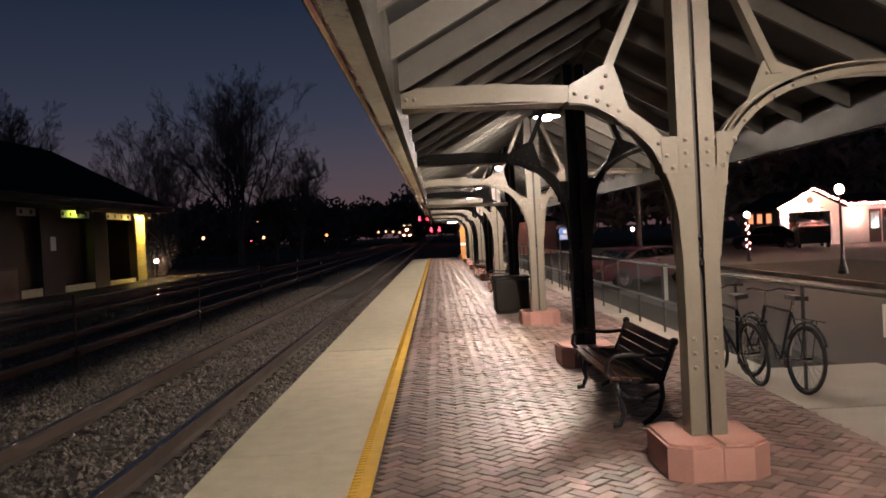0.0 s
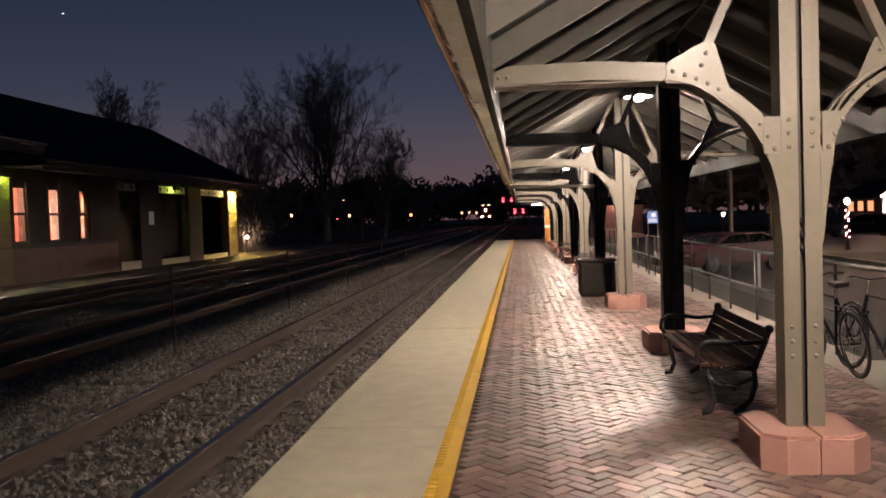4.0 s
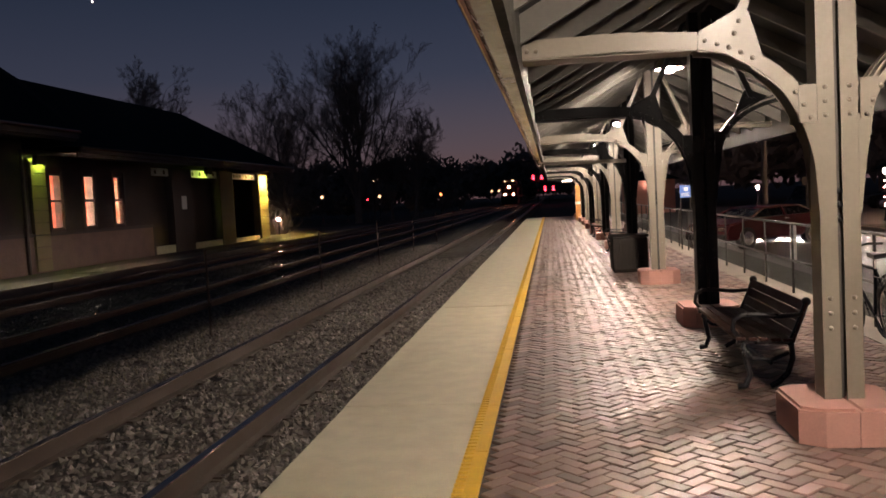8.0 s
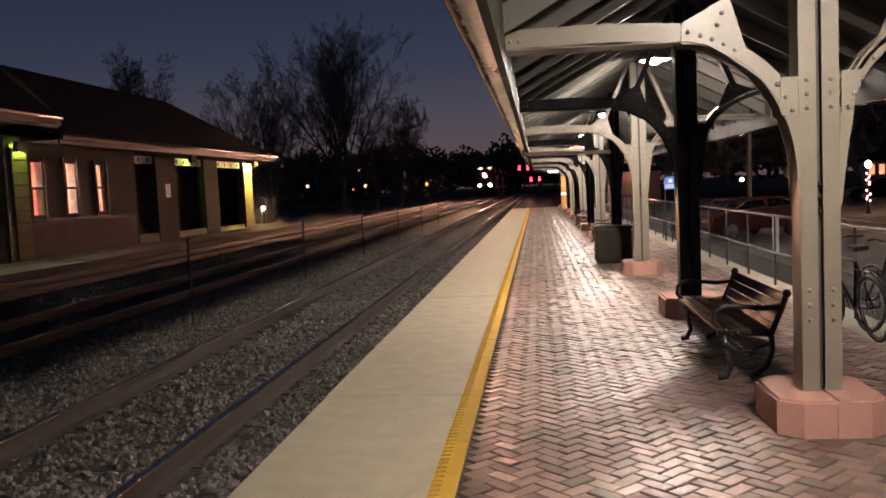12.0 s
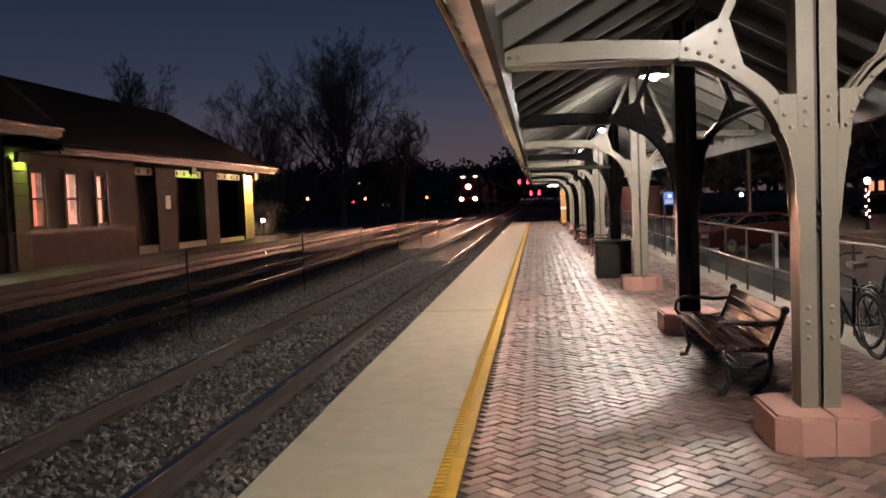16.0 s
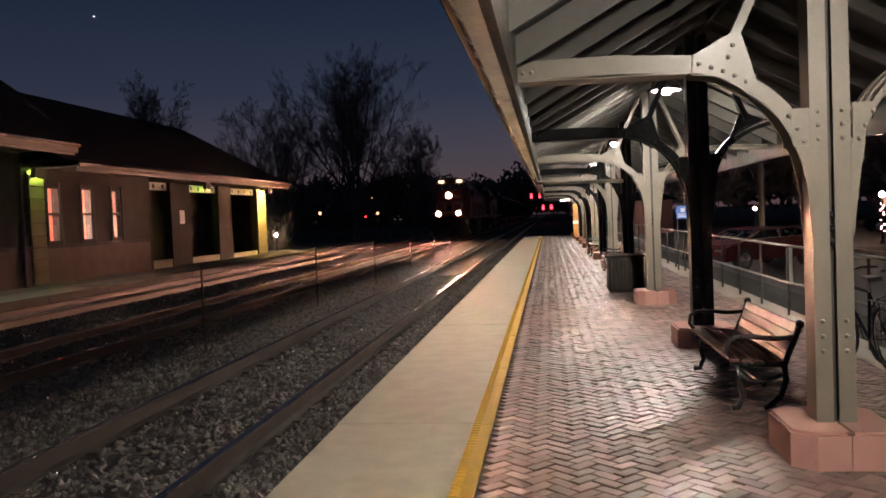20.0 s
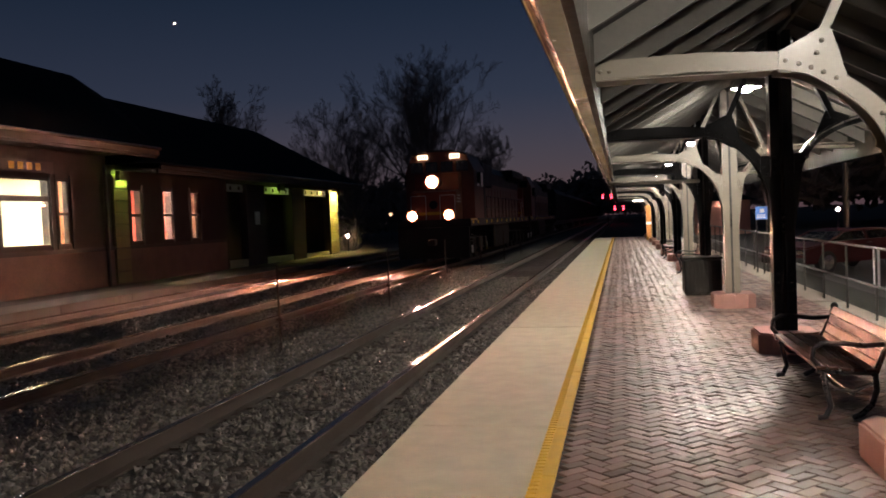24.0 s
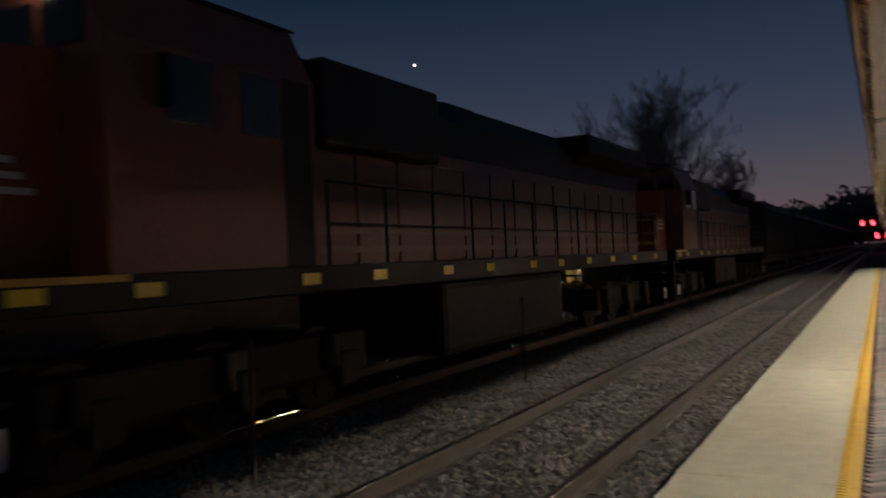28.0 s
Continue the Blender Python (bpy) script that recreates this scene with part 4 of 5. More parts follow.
hull("wing_roof", [(-15.0, 24.0, 4.05), (-15.0, 46.9, 4.05), (-21, 45.6, 7.5), (-21, 24.0, 7.5), (-27.8, 24.0, 4.05), (-27.8, 46.9, 4.05)],
     [(0, 1, 2, 3), (4, 3, 2, 5), (1, 5, 2), (0, 3, 4), (0, 4, 5, 1)], M_SHINGLE, depot)
part("eave_fascia", box(bmn(), -15.06, 3.5, 4.30, -14.98, 24.8, 4.58), M_EAVE, depot)
part("eave_fascia", box(bmn(), -15.06, 24.85, 3.86, -14.98, 46.95, 4.08), M_EAVE, depot)
for y0, y1, z in ((3.5, 24.8, 4.53), (24.85, 46.95, 4.04)):
    part("eave_gutter", tube(bmn(), (-14.93, y0, z), (-14.93, y1, z), 0.05, n=10), M_EAVEMETAL, depot, "brown half-round eave gutter", smooth=True)
    part("eave_board", box(bmn(), -15.16, y0, z - 0.30, -15.09, y1, z - 0.16), M_EAVE, depot)
part("soffit", box(bmn(), WX, 3.6, 4.34, -15.07, 24.8, 4.38), M_EAVE, depot)
part("soffit", box(bmn(), -20.2, 24.85, 3.88, -15.07, 46.9, 3.92), M_EAVE, depot)
part("finial", tube(bmn(), (-21, 45.6, 7.5), (-21, 45.6, 7.95), 0.06, 0.02), M_TRIM, depot)
part("chimney", box(bmn(), -22.2, 22.0, 7.0, -21.2, 23.0, 8.6, 0.03), M_WALL, depot)
for y, g, z, lw, out in ((24.58, G_GREEN, 3.78, 0.16, 0.0), (45.75, G_WARM, 3.74, 0.24, 0.35), (37.9, G_GREEN, 3.80, 0.03, 0.0)):
    w = part("wall_lamp", box(bmn(), WX + 0.14, y - 0.26, z - 0.06, WX + 0.30 + out, y + 0.26, z + 0.06), M_TRIM, depot)
    part("lip", box(bmn(), WX + 0.285 + out, y - 0.30, z - 0.26, WX + 0.30 + out, y + 0.30, z - 0.061), M_TRIM, w)
    for s in (-1, 1):
        part("cheek", box(bmn(), WX + 0.135 + out, y + s * 0.28 - 0.01, z - 0.26, WX + 0.284 + out, y + s * 0.28 + 0.01, z - 0.061), M_TRIM, w)
    part("bulb", box(bmn(), WX + 0.16 + out, y - lw, z - 0.09, WX + 0.25 + out, y + lw, z - 0.062), g, w, "glowing lamp under its cap")

# ---- right side: railing, signs, cars, garage, street lamps ----
RX = 3.72
railing = thing("railing", (RX, 0, 0), "galvanised two-rail pipe railing along the platform walk", "railing")
ys_post = [9.4, 11.0, 12.6, 14.2, 15.8, 17.4, 19.0, 20.6, 22.2, 23.8, 25.4, 27.0, 28.6, 30.2, 31.8, 33.4, 35.0, 36.6, 38.2, 39.8, 41.4, 43.0, 44.6, 46.2, 47.8, 49.4, 51.0]
for y in ys_post:
    part("post", tube(bmn(), (0, y, 0.0), (0, y, 1.06), 0.019), M_GALV, railing)
for z in (1.06, 0.50):
    part("rail", tube(bmn(), (0, 6.0 if z > 1 else 9.4, z), (0, ys_post[-1], z), 0.021), M_GALV, railing)
for y in (6.0, 7.6):
    part("post", tube(bmn(), (0, y, 0.0), (0, y, 1.06), 0.019), M_GALV, railing)

sign = thing("blue_sign", (3.76, 22.7, 0), "blue and white station sign on two thin posts", "sign")
for x in (-0.13, 0.13):
    part("post", tube(bmn(), (x, 0, 0), (x, 0, 1.74), 0.018), M_GALV, sign)
face = part("panel", box(bmn(), -0.15, -0.035, 1.40, 0.15, -0.02, 1.74, 0.004), M_SIGNB, sign)
part("emblem", box(bmn(), -0.04, -0.038, 1.58, 0.07, -0.036, 1.68), M_WHITE, face)
for k in range(3):
    part("text_bar", box(bmn(), -0.12, -0.038, 1.44 + 0.035 * k, 0.10, -0.036, 1.458 + 0.035 * k), M_WHITE, face)

boll = thing("bollard", (5.95, 20.6, LOT), "white-painted marker post beside the parking lot", "bollard")
part("post", box(bmn(), -0.06, -0.06, 0, 0.06, 0.06, 0.91, 0.01), M_WHITE, boll)
part("cap", box(bmn(), -0.07, -0.07, 0.912, 0.07, 0.07, 0.93, 0.005), M_WHITE, boll)
ps = thing("parking_sign", (5.3, 9.0, LOT), "small white parking sign on a low post", "sign")
part("post", tube(bmn(), (0.1, 0, 0), (0.1, 0, 0.95), 0.025), M_GALV, ps)
part("plate", box(bmn(), -0.06, -0.035, 0.55, 0.28, -0.02, 0.93, 0.004), M_WHITE, ps)
solid("kerb_line", box(bmn(), CURB_R + 0.02, 9.1, LOT + 0.002, CURB_R + 2.4, 9.22, LOT + 0.008), M_WHITE, "worn white parking line on the asphalt", "marking", kind="structure")
island = thing("lot_island", (0, 0, 0), "grass island with a pale kerb in the parking lot", "traffic island", kind="structure")
part("grass", box(bmn(), 11.56, 8.0, LOT - 0.05, 17.0, 33.2, LOT + 0.12), M_GROUND, island)
for k in range(14):
    part("kerb_stone", box(bmn(), 11.40, 8.0 + k * 1.8, LOT - 0.05, 11.555, 9.79 + k * 1.8, LOT + 0.15 + random.uniform(-0.006, 0.006), 0.015), M_WORNCONC, island)
part("gutter_pan", box(bmn(), 10.5, 8.0, LOT - 0.04, 11.398, 33.2, LOT + 0.012), M_WORNCONC, island)


def car(name, label, paint, loc, rz, tall=1.45, lights=False):
    c = thing(name, loc, label, "car", rz=rz)
    k = tall / 1.45
    kb = 1.42 if tall > 1.6 else 1.0
    prof = [(-2.2, 0.30), (2.15, 0.30), (2.22, 0.55 * kb), (2.1, 0.78 * kb), (1.25, 0.90 * kb), (-1.75, 0.97 * kb), (-2.2, 0.93 * kb)]
    bm = prism(bmn(), prof, "y", -0.86, 0.86)
    bmesh.ops.bevel(bm, geom=bm.edges[:], offset=0.05, segments=2, affect="EDGES")
    body = part("body", bm, paint, c)
    bm = prism(bmn(), [(0.48, 1.33 * k), (0.40, 1.39 * k), (-0.30, 1.44 * k), (-0.95, 1.41 * k), (-1.05, 1.36 * k)], "y", -0.68, 0.68)
    bmesh.ops.bevel(bm, geom=bm.edges[:], offset=0.02, segments=1, affect="EDGES")
    part("roof", bm, paint, body)
    for s in (-1, 1):
        for p, q in (((1.18, s * 0.76, 0.90 * kb), (0.46, s * 0.64, 1.36 * k)), ((-0.25, s * 0.80, 0.93 * kb), (-0.25, s * 0.66, 1.40 * k)), ((-1.68, s * 0.74, 0.95 * kb), (-1.0, s * 0.64, 1.38 * k))):
            part("pillar", tube(bmn(), p, q, 0.04, 0.035, 6), paint, body)
        for xs in ((1.10, 0.46, -0.21, -0.21), (-0.29, -0.29, -0.98, -1.60)):
            bm = bmn()
            vs4 = [bm.verts.new(p) for p in ((xs[0], s * 0.78, 0.92 * kb), (xs[1], s * 0.65, 1.35 * k), (xs[2], s * 0.65, 1.37 * k), (xs[3], s * 0.78, 0.95 * kb))]
            bm.faces.new(vs4)
            bmesh.ops.solidify(bm, geom=bm.faces[:], thickness=0.006)
            part("side_window", bm, M_CARGLASS, body)
        part("seat_back", box(bmn(), -0.35, s * 0.36 - 0.22, 0.85, -0.2, s * 0.36 + 0.22, 1.20 * k, 0.05), M_TYRE, body)
        hl = part("headlight", box(bmn(), 2.12, s * 0.64 - 0.14, 0.58 * kb, 2.215, s * 0.64 + 0.14, 0.72 * kb, 0.02), M_CHROME, body)
        if lights:
            zl = 0.65 * kb
            part("bulb", box(bmn(), 2.222, s * 0.64 - 0.06, zl - 0.006, 2.236, s * 0.64 + 0.06, zl + 0.006), G_CAR, hl, "glowing headlight bulb")
            # Plates added over and beside the bulb to shape the low beam.
            part("visor", prism(bmn(), [(2.216, zl + 0.0075), (2.40, zl + 0.003), (2.40, zl + 0.008), (2.216, zl + 0.014)], "y", s * 0.64 - 0.13, s * 0.64 + 0.13), M_NAVY, hl, "added plate that cuts the low beam off above")
            for e in (-0.075, 0.075):
                part("beam_cheek", box(bmn(), 2.216, s * 0.64 + e - 0.004, zl - 0.05, 2.42, s * 0.64 + e + 0.004, zl + 0.0), M_NAVY, hl)
            part("lens", box(bmn(), 2.217, s * 0.64 - 0.10, zl - 0.075, 2.228, s * 0.64 + 0.10, zl - 0.012, 0.004), G_CARLENS, hl, "bright headlight lens")
        part("tail_light", box(bmn(), -2.225, s * 0.66 - 0.13, 0.70 * kb, -2.19, s * 0.66 + 0.13, 0.86 * kb, 0.01), M_RED, body)
        part("door_handle", box(bmn(), -0.35, s * 0.87 - 0.012, 0.82 * kb, -0.15, s * 0.87 + 0.012, 0.86 * kb), M_CHROME, body)
        for x in (1.38, -1.35):
            w = part("wheel", tube(bmn(), (x, s * 0.70, 0.33), (x, s * 0.89, 0.33), 0.33, n=24), M_TYRE, c)
            part("rim", lathe(bmn(), [(0.02, 0), (0.21, 0.0), (0.21, 0.012), (0.02, 0.02)], 14), M_CHROME, w).matrix_basis = pose(x, s * 0.892, 0.33, -90 * s)
    part("windscreen", prism(bmn(), [(1.16, 0.905 * kb), (0.46, 1.35 * k), (0.475, 1.355 * k), (1.18, 0.91 * kb)], "y", -0.66, 0.66), M_CARGLASS, body)
    part("rear_window", prism(bmn(), [(-1.64, 0.965 * kb), (-1.02, 1.37 * k), (-1.035, 1.375 * k), (-1.66, 0.97 * kb)], "y", -0.64, 0.64), M_CARGLASS, body)
    part("bumper", box(bmn(), 2.12, -0.8, 0.32, 2.26, 0.8, 0.5, 0.04), M_TYRE, body)
    part("grille", box(bmn(), 2.17, -0.4, 0.56 * kb, 2.235, 0.4, 0.70 * kb, 0.01), M_CHROME, body)
    return c


G_CAR = glow("car_headlight_glow", (1.0, 0.86, 0.76), 95000.0)
G_CARLENS = glow("car_lens_glow", (1.0, 0.95, 0.90), 45.0)
car("parked_car", "dark red saloon car parked behind the railing", M_RED, (6.5, 26.3, LOT), 214, 1.27)
car("parked_suv", "black off-road car parked before the garage", M_NAVY, (23.2, 50.2, LOT), 72, 1.62)
car("parked_car", "dark grey car parked beside the garage", M_NAVY, (21.0, 52.0, LOT), 175)
moving_car = car("moving_car", "dark tall car with bright headlights turning in the lot", M_NAVY, (40, 38, LOT), 180, 1.85, lights=True)

garage = thing("garage", (24.9, 53.6, LOT), "white gabled garage trimmed with glowing string lights", "garage")
bm = prism(bmn(), [(-2.1, 0), (-1.55, 0), (-1.55, 2.2), (1.3, 2.2), (1.3, 0), (1.9, 0), (1.9, 2.55), (0.0, 3.6), (-2.1, 2.5)], "y", 0.0, 0.2)
part("front_wall", bm, M_WHITE, garage)
part("side_wall", box(bmn(), -2.1, 0.2, 0, -1.95, 7, 2.5), M_WALL, garage)
for y in (1.7, 3.3, 4.9):
    wd = part("side_window", box(bmn(), -2.15, y - 0.5, 1.5, -2.102, y + 0.5, 2.3), M_TRIM, garage)
    part("pane", box(bmn(), -2.16, y - 0.42, 1.58, -2.152, y + 0.42, 2.22), G_ORANGE_DIM, wd, "warm lit window pane")
part("back_wall", box(bmn(), -1.95, 6.8, 0, 1.9, 7, 2.5), M_WALL, garage)
part("annex_wall", box(bmn(), 1.92, 0.4, 0, 6.5, 0.6, 2.5), M_WHITE, garage)
for x0, x1 in ((3.95, 4.75), (4.85, 5.65)):
    ad = part("annex_door", box(bmn(), x0, 0.36, 0, x1, 0.398, 2.2, 0.01), M_TRIM, garage)
    part("pane", box(bmn(), x0 + 0.12, 0.352, 0.9, x1 - 0.12, 0.359, 2.05), M_GLASSD, ad)
part("annex_roof", prism(bmn(), [(0.0, 2.52), (4.0, 3.3), (4.0, 3.4), (0.0, 2.62)], "x", 1.95, 6.8), M_SHINGLE, garage)
for s in (-1, 1):
    part("roof_slope", prism(bmn(), [(0, 3.62), (s * 2.35, 2.42), (s * 2.35, 2.52), (0, 3.74)], "y", -0.4, 7.0), M_SHINGLE, garage)
sb = part("sign_board", box(bmn(), -1.5, -0.06, 2.22, 1.25, -0.004, 2.5, 0.01), M_WHITE, garage, "white sign board over the garage opening")
for x0, x1, z in ((-0.7, 0.75, 2.44), (-0.42, -0.05, 2.30), (0.05, 0.38, 2.30)):
    part("letter_bar", box(bmn(), x0, -0.066, z - 0.03, x1, -0.061, z + 0.03), M_SIGNR, sb)
part("vent", tube(bmn(), (-0.1, -0.03, 2.95), (-0.1, 0.0, 2.95), 0.22, n=20), M_TRIM, garage, "round dark vent")
bulb = finish(ball(bmn(), (0, 0, 0), 0.075, 1, 8, 6), "bulb", G_XMAS)
pts = [(-2.35 + 2.35 * k / 14, 2.5 + 1.2 * k / 14) for k in range(15)] + [(2.35 * k / 14, 3.7 - 1.2 * k / 14) for k in range(1, 15)] + [(2.4 + 4.3 * k / 18, 2.6) for k in range(19)]
for x, z in pts:
    b = new("bulb", bulb)
    b.parent = garage
    b.location = (x + random.uniform(-0.03, 0.03), -0.46, z + random.uniform(-0.04, 0.04))
for x, z in ((-1.75, 1.95), (0.0, 2.42)):
    part("wall_lamp", ball(bmn(), (x, -0.16, z), 0.09), G_YARD, garage, "glowing wall lamp")
part("wall_lamp", ball(bmn(), (3.0, 0.22, 1.75), 0.12), G_PORCH, garage, "glowing wall lamp")
# Added box: its red colour stands for the reddish light on the wall.
part("red_back_box", box(bmn(), -0.4, 6.2, 0.0, 1.7, 6.75, 1.5, 0.02), M_SIGNR, garage, "red box added for the reddish-lit back of the garage")
part("inner_lamp", box(bmn(), 0.3, 6.5, 1.9, 1.1, 6.58, 2.02, 0.01), G_STRIP, garage, "lit strip lamp inside the garage")


def street_lamp(loc, h, label, g, r=0.14):
    l = thing("street_lamp", loc, label, "street lamp", "street lamps round the station")
    part("base", lathe(bmn(), [(0.16, 0), (0.16, 0.1), (0.10, 0.3), (0.06, 0.5)], 12), M_BLACK, l)
    part("pole", tube(bmn(), (0, 0, 0.45), (0, 0, h - r * 0.9), 0.05, 0.035, 10), M_BLACK, l)
    part("globe", ball(bmn(), (0, 0, h), r, 1.15), g, l, "glowing lamp globe", smooth=True)
    part("finial", lathe(bmn(), [(0.08, 0), (0.05, 0.05), (0.01, 0.12)], 10, (0, 0, h + r * 1.1)), M_BLACK, l)
    return l


G_FAR = glow("far_lamp_glow", (1.0, 0.52, 0.27), 0.6)
G_ORANGE = glow("orange_lamp_glow", (1.0, 0.25, 0.08), 0.8)
street_lamp((12.75, 25.1, LOT + 0.12), 2.63, "black street lamp with a glowing globe beside the lot", G_STREET, 0.13)
street_lamp((14.6, 37.7, -0.45), 2.35, "black street lamp with a glowing globe by the far kerb", G_STREET, 0.12)
street_lamp((17.2, 71.0, LOT), 1.58, "low garden lamp glowing before the dark trees", G_PORCH, 0.13)
spiral = thing("string_lights", (14.6, 37.7, -0.45), "glowing string lights wound round a street lamp pole", "string lights")
for k in range(12):
    bb = new("bulb", bulb)
    bb.parent = spiral
    bb.matrix_basis = pose(0.075 * math.cos(k * 1.9), 0.075 * math.sin(k * 1.9), 0.75 + 0.095 * k + (0.15 if k > 5 else 0)) @ Matrix.Diagonal((0.4, 0.4, 0.4, 1))
for x, y, z, g, r in ((-33.9, 120, 3.0, G_FAR, 0.34), (-25.1, 120, 2.65, G_FAR, 0.30), (-26.5, 118, 2.2, G_RED, 0.14), (-15.9, 120, 2.47, G_ORANGE, 0.30), (-13.3, 190, 3.0, G_FAR, 0.22), (-11.6, 190, 3.0, G_FAR, 0.22), (-9.9, 190, 2.9, G_FAR, 0.22), (-8.4, 190, 2.7, G_FAR, 0.22), (-30.4, 121, 5.3, G_FAR, 0.09), (-26.1, 121, 5.0, G_FAR, 0.09), (-28.7, 119, 5.1, G_FAR, 0.07), (-17.2, 50.5, 1.0, G_PORCH, 0.09)):
    if 115 < y < 125:
        r *= 0.55
        x, y, z = 0.15 + (x - 0.15) * 0.82, -0.4 + (y + 0.4) * 0.82, 1.73 + (z - 1.73) * 0.82
    street_lamp((x, y, -0.45), z + 0.45, "distant street lamp with a glowing globe", g, r)


def signal(x, y, z):
    s = thing("railway_signal", (x, y, -0.45), "black railway signal showing two red lights", "railway signal", "red signals down the line")
    part("mast", tube(bmn(), (0, 0.3, 0), (0, 0.3, z + 1.1), 0.09), M_BLACK, s)
    for k in (-0.85, 0.85):
        head = part("head", box(bmn(), k - 0.4, 0.0, z - 0.3, k + 0.4, 0.25, z + 1.2, 0.05), M_BLACK, s)
        part("lens", ball(bmn(), (k, -0.05, z + 0.45), 0.24), G_RED, head, "glowing red lens")
        part("lens", ball(bmn(), (k, -0.05, z + 0.95), 0.18), G_RED, head, "glowing red lens")


signal(-2.4, 170, 5.0)
signal(-0.1, 172, 2.6)

for y in (5.3, 11.6, 17.8, 24.2, 30.6, 37.0, 43.4):
    p = thing("fence_post", (-5.15, y, -0.26), "thin dark steel post between the tracks", "post", "posts between the tracks")
    part("stake", tube(bmn(), (0, 0, 0), (random.uniform(-0.02, 0.02), 0, 1.40), 0.022, 0.02), M_RAIL, p)
    part("clamp", box(bmn(), -0.05, -0.03, 0.52, 0.05, 0.03, 0.57), M_RAIL, p)

far_house = thing("brick_shelter", (7.6, 66.0, LOT), "warm-lit brick shelter beyond the end of the platform", "building")
part("wall", box(bmn(), -1.6, 0, 0, 2.2, 3.5, 2.6), M_PLINTH, far_house)
part("roof", prism(bmn(), [(-2.0, 2.605), (2.6, 2.605), (0.3, 3.6)], "y", -0.4, 3.9), M_SHINGLE, far_house)
part("wall_lamp", ball(bmn(), (0.2, -0.12, 2.3), 0.07), G_PORCH, far_house, "glowing wall lamp")

# Added box: the warm light on the far column is in its orange colour.
wrap = thing("boarded_post", (1.80, 51.9, 0), "orange box added for the warm-lit column at the canopy end", "post")
part("post", box(bmn(), -0.15, -0.2, 0, 0.15, 0.2, 2.15, 0.03), M_ORANGE, wrap)
part("band", box(bmn(), -0.16, -0.21, 0.95, 0.16, 0.21, 1.12, 0.01), M_WHITE, wrap, "pale band for the column's lit stretch")
tube_lamp = thing("strip_lamp", (1.17, 50.9, 2.46), "lit white strip lamp hung under the canopy's end", "lamp")
part("housing", box(bmn(), -0.30, -0.08, 0.0, 0.30, 0.08, 0.05, 0.01), M_STEEL, tube_lamp)
part("tube", tube(bmn(), (-0.28, 0, -0.03), (0.28, 0, -0.03), 0.03), G_STRIP, tube_lamp, "glowing white tube")
for x in (-0.25, 0.25):
    part("hanger", tube(bmn(), (x, 0, 0.05), (x, 0, roof_z(1.17 + x) - 2.46), 0.008, n=6), M_STEEL, tube_lamp)
lot_sign = thing("lot_sign", (8.47, 28.0, LOT), "small pale sign on a thin post in the parking lot", "sign")
part("post", tube(bmn(), (0, 0.03, 0), (0, 0.03, 2.10), 0.03), M_GALV, lot_sign)
plate = part("plate", box(bmn(), -0.15, -0.012, 1.80, 0.15, 0.0, 2.06, 0.004), M_FARCONC, lot_sign, "weathered pale plate")
for k in range(2):
    part("text_bar", box(bmn(), -0.10, -0.016, 1.87 + 0.08 * k, 0.10, -0.0125, 1.90 + 0.08 * k), M_TRIM, plate)
pole = thing("utility_pole", (10.1, 40.0, LOT), "weathered wooden utility pole behind the parked cars", "utility pole")
part("pole", tube(bmn(), (0, 0, 0), (0.05, 0, 7.5), 0.13, 0.10, 12), M_BARK, pole)
part("crossarm", box(bmn(), -0.9, -0.06, 6.9, 0.95, 0.06, 7.02, 0.01), M_BARK, pole)
for x in (-0.8, -0.4, 0.45, 0.85):
    part("insulator", lathe(bmn(), [(0.02, 0), (0.045, 0.03), (0.03, 0.10), (0.045, 0.12), (0.01, 0.15)], 8, (x, 0, 7.02)), M_TRIM, pole)

